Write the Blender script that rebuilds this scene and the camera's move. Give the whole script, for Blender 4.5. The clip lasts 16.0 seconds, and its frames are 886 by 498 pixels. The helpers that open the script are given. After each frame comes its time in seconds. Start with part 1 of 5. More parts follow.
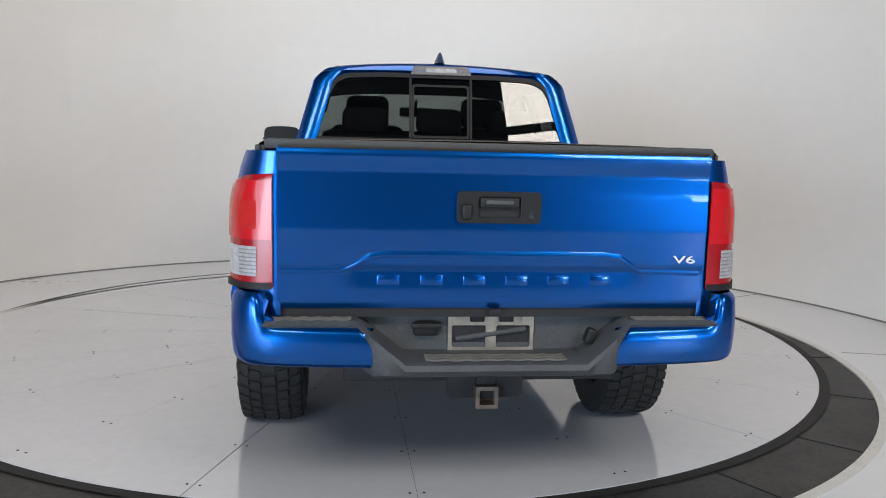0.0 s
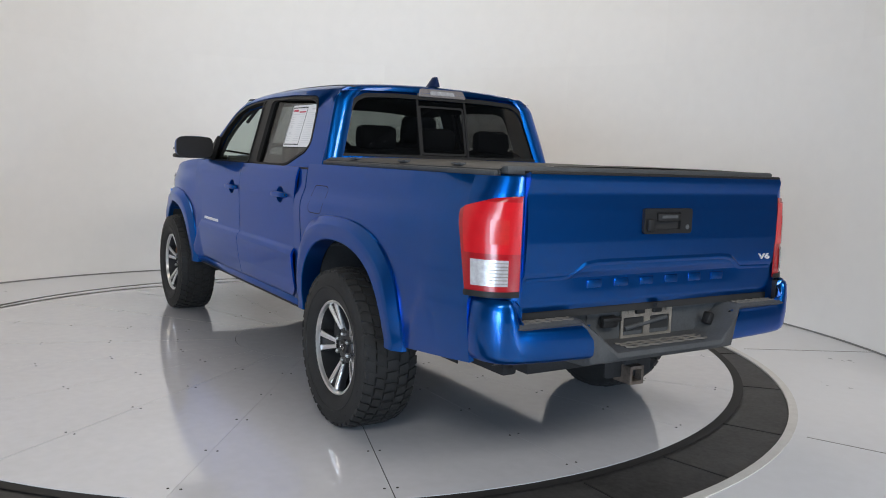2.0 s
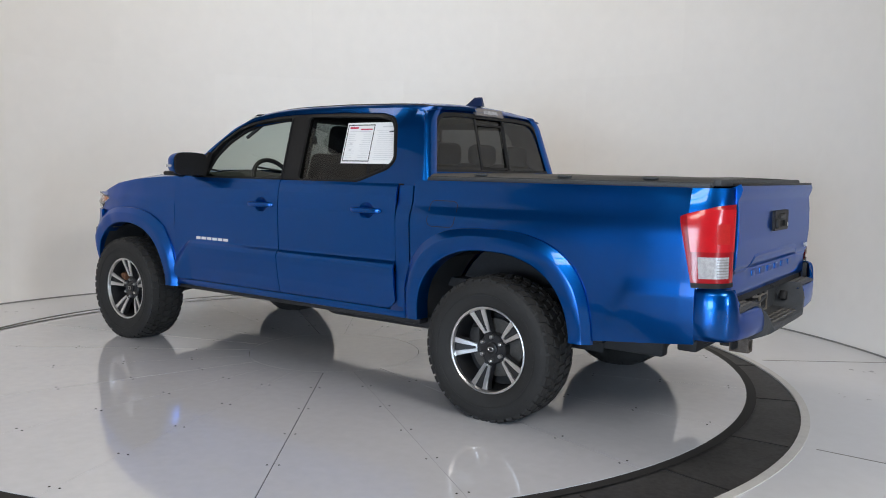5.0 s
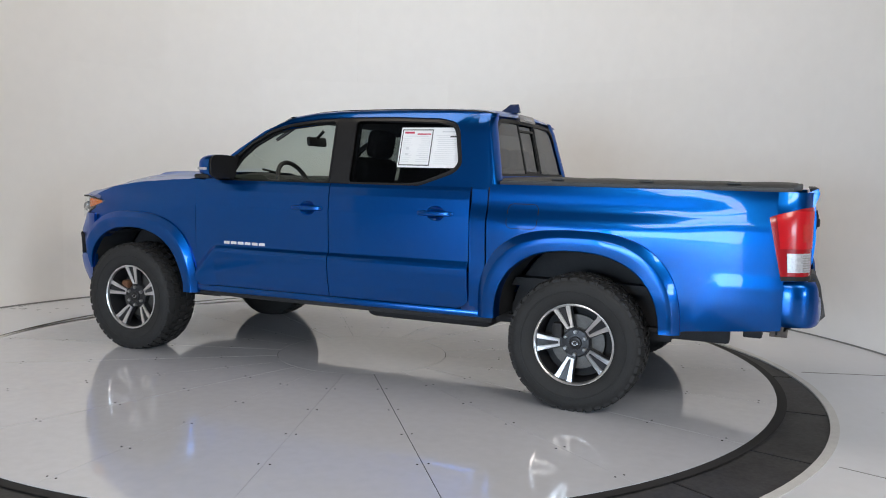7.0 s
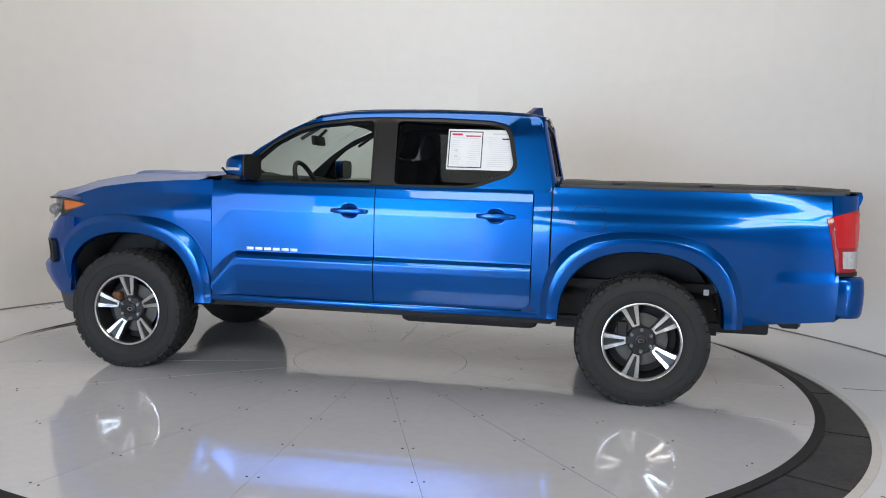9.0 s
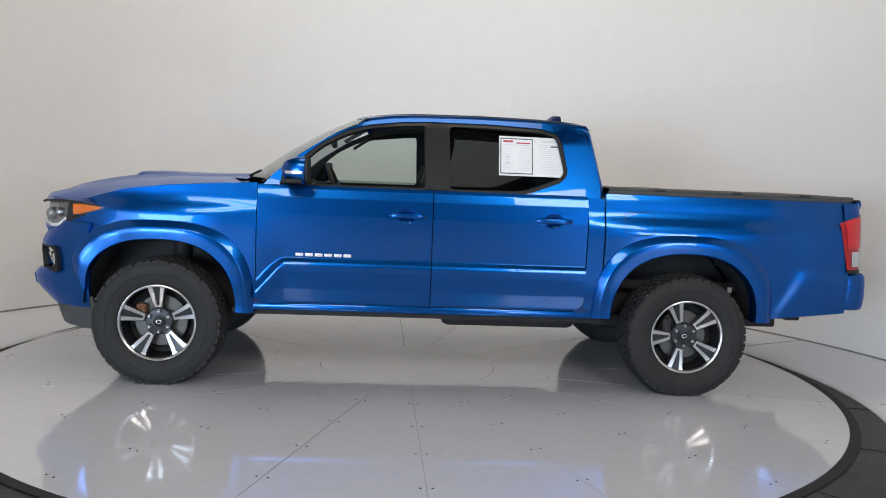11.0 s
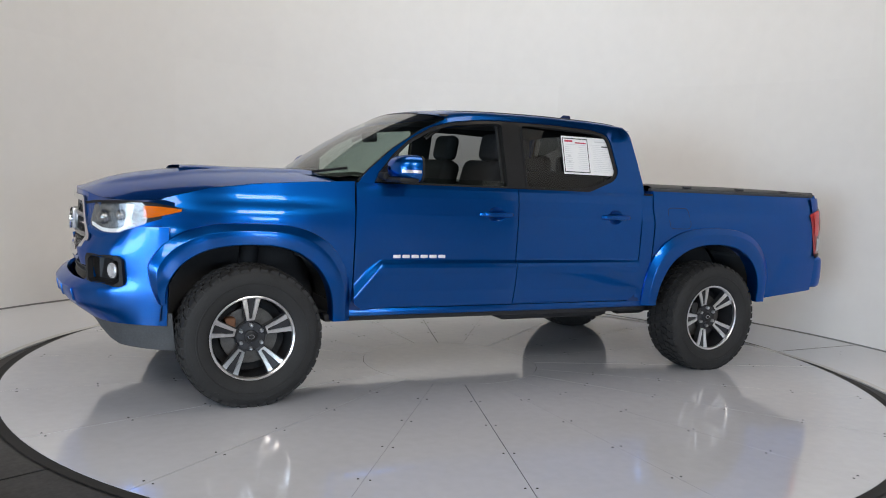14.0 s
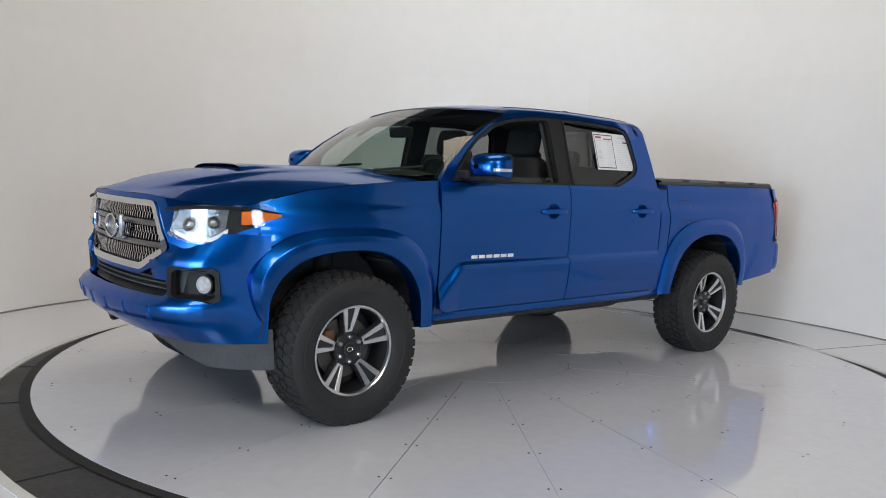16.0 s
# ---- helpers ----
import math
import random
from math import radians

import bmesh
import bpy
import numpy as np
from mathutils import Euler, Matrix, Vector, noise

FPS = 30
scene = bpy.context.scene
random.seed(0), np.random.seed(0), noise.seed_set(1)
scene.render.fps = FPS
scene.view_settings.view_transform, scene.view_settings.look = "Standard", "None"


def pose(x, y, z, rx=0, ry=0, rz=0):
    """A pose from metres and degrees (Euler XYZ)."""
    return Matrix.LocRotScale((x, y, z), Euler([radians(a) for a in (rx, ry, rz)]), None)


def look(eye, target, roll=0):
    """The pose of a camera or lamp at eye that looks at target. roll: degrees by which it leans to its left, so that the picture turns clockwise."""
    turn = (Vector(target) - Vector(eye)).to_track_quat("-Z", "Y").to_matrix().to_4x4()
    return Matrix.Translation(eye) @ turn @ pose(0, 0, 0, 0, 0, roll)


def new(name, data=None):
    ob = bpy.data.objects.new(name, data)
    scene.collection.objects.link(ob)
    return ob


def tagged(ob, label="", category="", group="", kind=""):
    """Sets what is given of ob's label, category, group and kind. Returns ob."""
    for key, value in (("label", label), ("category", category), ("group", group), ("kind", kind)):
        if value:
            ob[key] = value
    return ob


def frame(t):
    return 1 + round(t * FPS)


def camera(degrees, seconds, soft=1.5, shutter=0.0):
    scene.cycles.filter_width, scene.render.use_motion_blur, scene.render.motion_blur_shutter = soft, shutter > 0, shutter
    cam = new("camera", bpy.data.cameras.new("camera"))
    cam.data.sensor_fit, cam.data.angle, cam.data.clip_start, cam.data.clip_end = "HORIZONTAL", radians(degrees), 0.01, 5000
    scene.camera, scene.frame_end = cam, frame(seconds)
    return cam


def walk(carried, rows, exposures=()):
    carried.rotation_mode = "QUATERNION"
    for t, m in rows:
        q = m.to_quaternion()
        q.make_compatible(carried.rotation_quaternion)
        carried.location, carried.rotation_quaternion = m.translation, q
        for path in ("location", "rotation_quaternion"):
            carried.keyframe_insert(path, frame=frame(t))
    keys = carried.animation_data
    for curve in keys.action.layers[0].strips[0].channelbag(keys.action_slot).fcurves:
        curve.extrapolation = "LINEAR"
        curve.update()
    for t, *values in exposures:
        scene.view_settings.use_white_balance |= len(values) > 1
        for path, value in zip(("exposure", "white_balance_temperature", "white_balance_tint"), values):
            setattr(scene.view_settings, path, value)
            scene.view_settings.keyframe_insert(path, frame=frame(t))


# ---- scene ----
# The camera stands outside the mouth of a curved white wall and sways a little; the turntable with the truck turns before it.
cam = camera(57.5, 16.0, soft=1.0)
PATH = [
    (0.0, -5.490, 0.233, 1.270, -6.77, -7.25, 1.36),
    (0.5, -5.578, 0.305, 1.269, -9.37, -7.02, 1.54),
    (1.0, -5.655, 0.427, 1.295, -11.71, -6.90, 1.52),
    (1.5, -5.653, 0.568, 1.310, -13.69, -6.74, 1.77),
    (2.0, -5.654, 0.670, 1.306, -15.21, -6.53, 2.02),
    (2.5, -5.683, 0.705, 1.317, -15.90, -6.49, 1.85),
    (3.0, -5.706, 0.672, 1.301, -15.79, -6.17, 1.78),
    (3.5, -5.713, 0.644, 1.307, -15.47, -6.13, 1.52),
    (4.0, -5.682, 0.632, 1.302, -14.87, -5.96, 1.34),
    (6.5, -5.759, 0.234, 1.296, -8.56, -5.32, 1.10),
    (7.0, -5.736, 0.211, 1.304, -7.73, -5.40, 1.25),
    (7.5, -5.712, 0.198, 1.292, -7.08, -5.34, 1.21),
    (8.0, -5.688, 0.178, 1.304, -6.51, -5.48, 1.25),
    (8.5, -5.624, 0.112, 1.310, -5.74, -5.52, 1.43),
    (9.0, -5.559, 0.068, 1.310, -4.95, -5.39, 1.64),
    (11.5, -5.522, 0.028, 1.287, -2.07, -4.92, 2.47),
    (12.0, -5.505, 0.030, 1.275, -1.62, -4.87, 2.56),
    (12.5, -5.504, 0.028, 1.275, -1.09, -4.98, 2.65),
    (13.0, -5.507, 0.031, 1.277, -0.59, -5.09, 2.84),
    (13.5, -5.507, 0.018, 1.281, 0.13, -5.21, 2.81),
    (14.0, -5.509, 0.018, 1.302, 0.70, -5.42, 2.84),
    (14.5, -5.501, 0.038, 1.312, 1.08, -5.55, 2.85),
    (15.0, -5.486, 0.048, 1.302, 1.64, -5.48, 2.76),
    (15.5, -5.475, 0.044, 1.285, 2.17, -5.42, 2.51),
    (16.0, -5.460, 0.044, 1.291, 2.62, -5.66, 2.47),
]


def aim(x, y, z, yaw, pitch, roll):
    """The camera's pose at a place, by heading from +x, pitch and lean."""
    way = Vector((math.cos(radians(yaw)) * math.cos(radians(pitch)), math.sin(radians(yaw)) * math.cos(radians(pitch)), math.sin(radians(pitch))))
    return look((x, y, z), Vector((x, y, z)) + way, roll)


walk(cam, [(t, aim(*r)) for t, *r in PATH], exposures=[(0.0, 0.30), (16.0, 0.30)])
TURN = 8.333  # degrees a second

# ---- world and lights ----
world = bpy.data.worlds.new("world")
scene.world = world
world.use_nodes = True
wn = world.node_tree.nodes
sky = wn.new("ShaderNodeTexSky")
sky.sky_type, sky.sun_disc = "NISHITA", False
sky.sun_elevation, sky.sun_rotation = radians(40), radians(200)
world.node_tree.links.new(sky.outputs[0], wn["Background"].inputs[0])
wn["Background"].inputs[1].default_value = 0.1


def area_lamp(name, m, sx, sy, power, colour):
    d = bpy.data.lights.new(name, "AREA")
    d.shape, d.size, d.size_y, d.energy, d.color = "RECTANGLE", sx, sy, power, colour
    ob = new(name, d)
    ob.matrix_world = m
    return ob


# daylight from two open doors of the hall behind the camera, and paired light panels under the roof that face the curved wall
area_lamp("daylight_opening", look((-11.8, 4.4, 1.2), (0.0, 0.5, 0.9)), 6.4, 2.4, 680, (0.66, 0.82, 1.0))
area_lamp("daylight_door", look((-8.2, 7.8, 1.25), (0.0, 0.0, 0.9)), 3.6, 2.4, 100, (0.63, 0.80, 1.0))
for x, y, w, p in ((-7.2, -2.9, 1.9, 66), (-7.2, 2.2, 2.3, 58)):
    for o in (-0.46, 0.46):  # two panes with a beam between them
        area_lamp("ceiling_panel", look((x, y, 4.45), (-3.6, y * 0.6, 0.0)) @ Matrix.Translation((0, o, 0)), w, 0.78, p, (1.0, 0.94, 0.86))
for z in (1.35, 2.15):  # a smaller window on the other side, with a bar across it
    area_lamp("daylight_window", look((-11.8, -5.4, z), (0.0, -0.5, 1.0)), 2.2, 0.7, 100, (0.66, 0.82, 1.0))
area_lamp("booth_panel", pose(0.2, 0.0, 5.6), 3.4, 3.4, 100, (1.0, 0.88, 0.72))


# ---- materials ----
def material(name, colour, rough=0.5, metal=0.0, spread=0.08, scale=8.0, bump=0.0, bump_scale=60.0, coat=0.0, spec=0.5, rough_spread=0.0, piece=0.0):
    """A surface whose colour drifts a little at two scales, with a fine relief."""
    m = bpy.data.materials.new(name)
    m.use_nodes = True
    t, n = m.node_tree.links, m.node_tree.nodes
    b = n["Principled BSDF"]
    b.inputs["Roughness"].default_value, b.inputs["Metallic"].default_value = rough, metal
    b.inputs["Coat Weight"].default_value, b.inputs["Coat Roughness"].default_value = coat, 0.012
    b.inputs["Specular IOR Level"].default_value = spec
    co = n.new("ShaderNodeTexCoord")
    big, fine = n.new("ShaderNodeTexNoise"), n.new("ShaderNodeTexNoise")
    big.inputs["Scale"].default_value, fine.inputs["Scale"].default_value = scale, scale * 11
    big.inputs["Detail"].default_value = fine.inputs["Detail"].default_value = 4
    t.new(co.outputs["Object"], big.inputs["Vector"]), t.new(co.outputs["Object"], fine.inputs["Vector"])
    add = n.new("ShaderNodeMath")
    add.operation = "ADD"
    t.new(big.outputs[0], add.inputs[0]), t.new(fine.outputs[0], add.inputs[1])
    ramp = n.new("ShaderNodeMapRange")
    ramp.inputs[1].default_value, ramp.inputs[2].default_value = 0.6, 1.4
    ramp.inputs[3].default_value, ramp.inputs[4].default_value = 1 - spread, 1 + spread
    t.new(add.outputs[0], ramp.inputs[0])
    mul = n.new("ShaderNodeMix")
    mul.data_type, mul.blend_type = "RGBA", "MULTIPLY"
    mul.inputs[0].default_value = 1
    mul.inputs[6].default_value = (*colour, 1)
    if piece:  # each piece a little lighter or darker than the next
        info, pr, pm = n.new("ShaderNodeObjectInfo"), n.new("ShaderNodeMapRange"), n.new("ShaderNodeMath")
        pr.inputs[3].default_value, pr.inputs[4].default_value = 1 - piece, 1 + piece
        pm.operation = "MULTIPLY"
        t.new(info.outputs["Random"], pr.inputs[0]), t.new(pr.outputs[0], pm.inputs[0]), t.new(ramp.outputs[0], pm.inputs[1])
        t.new(pm.outputs[0], mul.inputs[7])
    else:
        t.new(ramp.outputs[0], mul.inputs[7])
    t.new(mul.outputs[2], b.inputs["Base Color"])
    if rough_spread:
        rr = n.new("ShaderNodeMapRange")
        rr.inputs[1].default_value, rr.inputs[2].default_value = 0.6, 1.4
        rr.inputs[3].default_value, rr.inputs[4].default_value = max(0.0, rough - rough_spread), rough + rough_spread
        t.new(add.outputs[0], rr.inputs[0]), t.new(rr.outputs[0], b.inputs["Roughness"])
    if bump:
        bn, bu = n.new("ShaderNodeTexNoise"), n.new("ShaderNodeBump")
        bn.inputs["Scale"].default_value, bn.inputs["Detail"].default_value = bump_scale, 3
        bu.inputs["Strength"].default_value, bu.inputs["Distance"].default_value = bump, 0.004
        t.new(co.outputs["Object"], bn.inputs["Vector"])
        t.new(bn.outputs[0], bu.inputs["Height"]), t.new(bu.outputs[0], b.inputs["Normal"])
    return m


def glass(name, tint, gloss=0.9, rough=0.0):
    """A thin pane: it lets tinted light through and reflects by Fresnel."""
    m = bpy.data.materials.new(name)
    m.use_nodes = True
    t, n = m.node_tree.links, m.node_tree.nodes
    n.remove(n["Principled BSDF"])
    tr, gl, fr, mx = n.new("ShaderNodeBsdfTransparent"), n.new("ShaderNodeBsdfGlossy"), n.new("ShaderNodeLayerWeight"), n.new("ShaderNodeMixShader")
    pw, mr = n.new("ShaderNodeMath"), n.new("ShaderNodeMapRange")
    pw.operation = "POWER"
    pw.inputs[1].default_value = 4.5
    mr.inputs[3].default_value, mr.inputs[4].default_value = 0.05, 0.95
    tr.inputs[0].default_value = (*tint, 1)
    gl.inputs[0].default_value = (gloss, gloss, gloss, 1)
    gl.inputs["Roughness"].default_value = rough
    fr.inputs[0].default_value = 0.5
    t.new(fr.outputs["Facing"], pw.inputs[0]), t.new(pw.outputs[0], mr.inputs[0]), t.new(mr.outputs[0], mx.inputs[0]), t.new(tr.outputs[0], mx.inputs[1]), t.new(gl.outputs[0], mx.inputs[2])
    t.new(mx.outputs[0], n["Material Output"].inputs[0])
    return m


M_WALL = material("white_wall_paint", (0.83, 0.825, 0.82), 0.55, spread=0.022, scale=0.7, bump=0.08, bump_scale=25, piece=0.022)
M_SEAM = material("wall_joint", (0.66, 0.655, 0.65), 0.7)
M_BASEJOINT = material("base_joint", (0.22, 0.22, 0.225), 0.7)
M_FLOOR = material("grey_floor_paint", (0.665, 0.685, 0.735), 0.32, spread=0.05, scale=1.2, bump=0.03, bump_scale=40, rough_spread=0.06)
M_PLATE = material("turntable_enamel", (0.61, 0.63, 0.69), 0.10, spread=0.05, scale=1.5, spec=0.6, rough_spread=0.05, coat=0.7)
M_BAND = material("dark_rubber_band", (0.036, 0.036, 0.038), 0.60, spread=0.65, scale=4.0, bump=0.15, bump_scale=70)
M_TRIM = material("band_edging", (0.60, 0.60, 0.60), 0.5, spread=0.12, scale=14)
M_DARKGAP = material("dark_gap", (0.015, 0.015, 0.016), 0.8)
M_HALL = material("hall_paint", (0.14, 0.14, 0.145), 0.8, spread=0.08, scale=0.8)
M_CEIL = material("dark_ceiling", (0.05, 0.05, 0.055), 0.85, spread=0.1, scale=1)
M_BLUE = material("blue_metallic_paint", (0.001, 0.082, 0.345), 0.28, metal=0.9, spread=0.04, scale=30, coat=0.7)
M_BLUE.node_tree.nodes["Principled BSDF"].inputs["Specular Tint"].default_value = (0.25, 0.46, 1.0, 1.0)
M_BLUE.node_tree.nodes["Principled BSDF"].inputs["Coat IOR"].default_value = 1.42
M_BLACKTRIM = material("black_plastic", (0.013, 0.013, 0.014), 0.5, spec=0.3, spread=0.15, scale=20, bump=0.1, bump_scale=200)
M_GREYTRIM = material("grey_textured_plastic", (0.055, 0.059, 0.064), 0.6, spread=0.25, scale=9, bump=0.3, bump_scale=240)
M_RUBBER = material("tyre_rubber", (0.015, 0.015, 0.0155), 0.72, spread=0.3, scale=12, bump=0.15, bump_scale=120)
M_UNDER = material("underbody_black", (0.016, 0.016, 0.018), 0.7, spread=0.4, scale=10, bump=0.2)
M_LINER = material("wheel_liner", (0.022, 0.024, 0.027), 0.75, spread=0.35, scale=9, bump=0.2, bump_scale=50)
M_ALLOY = material("machined_alloy", (0.72, 0.72, 0.73), 0.28, metal=1.0, spread=0.08, scale=40)
M_DARKALLOY = material("dark_painted_alloy", (0.035, 0.036, 0.04), 0.35, metal=0.5, spread=0.15, scale=20)
M_CHROME = material("chrome", (0.78, 0.78, 0.79), 0.10, metal=1.0, spread=0.04, scale=30)
M_STEEL = material("worn_steel", (0.40, 0.36, 0.31), 0.45, metal=0.8, spread=0.35, scale=25, bump=0.2)
M_DULLSTEEL = material("dull_disc_steel", (0.12, 0.115, 0.11), 0.5, metal=0.7, spread=0.3, scale=20)
M_RECEIVER = material("worn_receiver_steel", (0.16, 0.13, 0.11), 0.55, metal=0.6, spread=0.5, scale=40, bump=0.3)
M_RUST = material("rusty_steel", (0.16, 0.07, 0.035), 0.8, spread=0.45, scale=25, bump=0.3)
M_VINYL = material("tonneau_vinyl", (0.045, 0.047, 0.05), 0.55, spread=0.2, scale=8, bump=0.25, bump_scale=30)
M_SEAT = material("dark_seat_cloth", (0.022, 0.022, 0.024), 0.85, spread=0.2, scale=20, bump=0.2, bump_scale=200)
M_DASH = material("dash_plastic", (0.02, 0.02, 0.021), 0.6, spread=0.15, scale=12)
M_LININGS = material("cabin_lining", (0.11, 0.11, 0.11), 0.85, spread=0.1, scale=10)
M_RED = material("red_lens", (0.55, 0.008, 0.014), 0.22, spread=0.1, scale=30, coat=0.35)
M_DEEPRED = material("deep_red_lens", (0.33, 0.005, 0.010), 0.22, spread=0.1, scale=30, coat=0.35)
M_CLEARLENS = material("clear_lens_insert", (0.55, 0.55, 0.57), 0.25, metal=0.3, spread=0.35, scale=60, coat=0.4)
M_AMBER = material("amber_lens", (0.80, 0.17, 0.006), 0.15, spread=0.1, scale=40, coat=1.0)
M_PAPER = material("white_paper", (0.83, 0.83, 0.84), 0.6, spread=0.02)
M_INK = material("black_ink", (0.05, 0.05, 0.055), 0.6)
M_INKGREY = material("grey_ink", (0.66, 0.66, 0.68), 0.6)
M_INKRED = material("red_ink", (0.55, 0.05, 0.10), 0.6)
M_GLASS = glass("clear_glass", (0.55, 0.63, 0.59))
M_TINT = glass("tinted_glass", (0.26, 0.27, 0.27))
M_LENS = glass("lamp_lens", (0.93, 0.95, 0.96))
M_MIRROR = material("mirror_glass", (0.85, 0.85, 0.85), 0.02, metal=1.0, spread=0.01)


# ---- mesh helpers ----
def part(name, bm, mat, parent=None, label="", smooth=35, recalc=True):
    if recalc:
        bmesh.ops.recalc_face_normals(bm, faces=bm.faces)
    me = bpy.data.meshes.new(name)
    bm.to_mesh(me)
    bm.free()
    if smooth:
        me.shade_smooth()
        me.set_sharp_from_angle(angle=radians(smooth))
    for m in (mat if isinstance(mat, (list, tuple)) else [mat]):
        me.materials.append(m)
    ob = new(name, me)
    ob.parent = parent
    if label:
        tagged(ob, label)
    return ob


def structure(ob, label, category):
    return tagged(ob, label, category, kind="structure")


def grid(rows, closed=False):
    """A sheet through rows of points."""
    bm = bmesh.new()
    vs = [[bm.verts.new(p) for p in r] for r in rows]
    for i in range(len(vs) - 1):
        n = len(vs[i])
        for j in range(n if closed else n - 1):
            k = (j + 1) % n
            try:
                bm.faces.new((vs[i][j], vs[i + 1][j], vs[i + 1][k], vs[i][k]))
            except ValueError:
                pass
    bmesh.ops.remove_doubles(bm, verts=bm.verts, dist=0.0002)
    return bm


def thick(bm, d):
    """Gives a sheet thickness d, against its normals."""
    bmesh.ops.recalc_face_normals(bm, faces=bm.faces)
    bmesh.ops.solidify(bm, geom=bm.faces[:], thickness=d)
    return bm


def box(cx, cy, cz, sx, sy, sz, bevel=0.0, m=None, seg=2):
    bm = bmesh.new()
    bmesh.ops.create_cube(bm, size=1)
    bmesh.ops.scale(bm, vec=(sx, sy, sz), verts=bm.verts)
    if bevel:
        bmesh.ops.bevel(bm, geom=bm.edges[:], offset=min(bevel, 0.45 * min(sx, sy, sz)), segments=seg, profile=0.5, affect="EDGES")
    if m:
        bmesh.ops.transform(bm, matrix=m, verts=bm.verts)
    bmesh.ops.translate(bm, vec=(cx, cy, cz), verts=bm.verts)
    return bm


def join(*bms):
    out = bmesh.new()
    for b in bms:
        me = bpy.data.meshes.new("tmp")
        b.to_mesh(me)
        b.free()
        out.from_mesh(me)
        bpy.data.meshes.remove(me)
    return out


def tube(a, b, r, n=12, r2=None):
    a, b = Vector(a), Vector(b)
    bm = bmesh.new()
    bmesh.ops.create_cone(bm, cap_ends=True, segments=n, radius1=r, radius2=r if r2 is None else r2, depth=(b - a).length)
    q = Vector((0, 0, 1)).rotation_difference(b - a).to_matrix().to_4x4()
    bmesh.ops.transform(bm, matrix=Matrix.Translation((a + b) / 2) @ q, verts=bm.verts)
    return bm


def lathe(profile, n=64, axis="y"):
    """Turns (radius, along) pairs round the y axis."""
    rows = []
    for r, y in profile:
        rows.append([(r * math.cos(2 * math.pi * k / n), y, r * math.sin(2 * math.pi * k / n)) for k in range(n)])
    return grid(rows, closed=True)


def flat(loops, to3d, d=0.0, out=None):
    """A plate with holes: the first loop is its outline. to3d lays (a, b) into space; d: thickness, away from out."""
    bm = bmesh.new()
    edges = []
    for lp in loops:
        vs = [bm.verts.new((a, b, 0)) for a, b in lp]
        edges += [bm.edges.new((vs[i], vs[(i + 1) % len(vs)])) for i in range(len(vs))]
    bmesh.ops.triangle_fill(bm, use_beauty=True, edges=edges, normal=(0, 0, 1))
    for v in bm.verts:
        v.co = Vector(to3d(v.co.x, v.co.y))
    if out:
        bmesh.ops.recalc_face_normals(bm, faces=bm.faces)
        for f in bm.faces:
            if f.normal.dot(Vector(out)) < 0:
                f.normal_flip()
        if d:
            bmesh.ops.solidify(bm, geom=bm.faces[:], thickness=d)
    elif d:
        thick(bm, d)
    return bm


def rounded(pts, r, n=5):
    """A polygon's outline with its corners rounded."""
    out = []
    k = len(pts)
    for i in range(k):
        p, a, b = Vector(pts[i]), Vector(pts[i - 1]), Vector(pts[(i + 1) % k])
        rr = min(r, (a - p).length * 0.45, (b - p).length * 0.45)
        s, e = p + (a - p).normalized() * rr, p + (b - p).normalized() * rr
        for j in range(n + 1):
            t = j / n
            out.append(tuple((1 - t) ** 2 * s + 2 * t * (1 - t) * p + t * t * e))
    return out


def lerp(x, xs, ys):
    return float(np.interp(x, xs, ys))


# ---- the place ----
floor_z = -0.004
rows = [[(-16 + 32 * i / 8, -14 + 28 * j / 8, floor_z - 0.02) for j in range(9)] for i in range(9)]
structure(part("floor", grid(rows), M_DARKGAP, smooth=0), "dark base under the painted studio floor", "floor")


def ring(name, inner, outer, z, mat, n=160, a0=0.0, a1=360.0, d=0.0):
    """A flat ring between two circles (x, y, r)."""
    r = []
    for k in range(n + 1):
        a = radians(a0 + (a1 - a0) * k / n)
        pts = [(c[0] + c[2] * math.cos(a), c[1] + c[2] * math.sin(a)) for c in (inner, outer)]
        r.append([(*pts[0], z), (*pts[1], z)])
    bm = grid(r)
    if d:
        bmesh.ops.recalc_face_normals(bm, faces=bm.faces)
        for f in bm.faces:
            if f.normal.z < 0:
                f.normal_flip()
        bmesh.ops.solidify(bm, geom=bm.faces[:], thickness=d)
    return part(name, bm, mat, smooth=30)


PIT = (-0.30, -0.02, 2.86)  # the pit in which the turntable lies, a little off its centre
structure(ring("floor_apron", (PIT[0], PIT[1], PIT[2] + 0.045), (0, 0, 14.0), floor_z, M_FLOOR, d=0.02), "pale grey glossy painted floor round the turntable", "floor")
structure(ring("floor_edging", PIT, (PIT[0], PIT[1], PIT[2] + 0.045), floor_z + 0.004, M_TRIM, d=0.02), "scuffed light edging strip round the dark band", "trim")
band = structure(ring("floor_band", (PIT[0], PIT[1], 2.3), PIT, floor_z - 0.006, M_BAND, d=0.01), "dark scuffed rubber band beside the turntable", "floor")
for a in (-163, -151, -136, -118, -100, 100, 116, 139.6, 158, 176):
    c, s = math.cos(radians(a)), math.sin(radians(a))
    part("band_joint", box(PIT[0] + 2.72 * c, PIT[1] + 2.72 * s, floor_z - 0.0045, 0.36, 0.006, 0.005, m=pose(0, 0, 0, 0, 0, a)), M_DARKGAP, band)
structure(ring("floor_gap", (0, 0, 2.70), (0, 0, 2.815), floor_z + 0.0015, M_DARKGAP), "dark gap round the turntable", "floor")
apron = bpy.data.objects["floor_apron"]
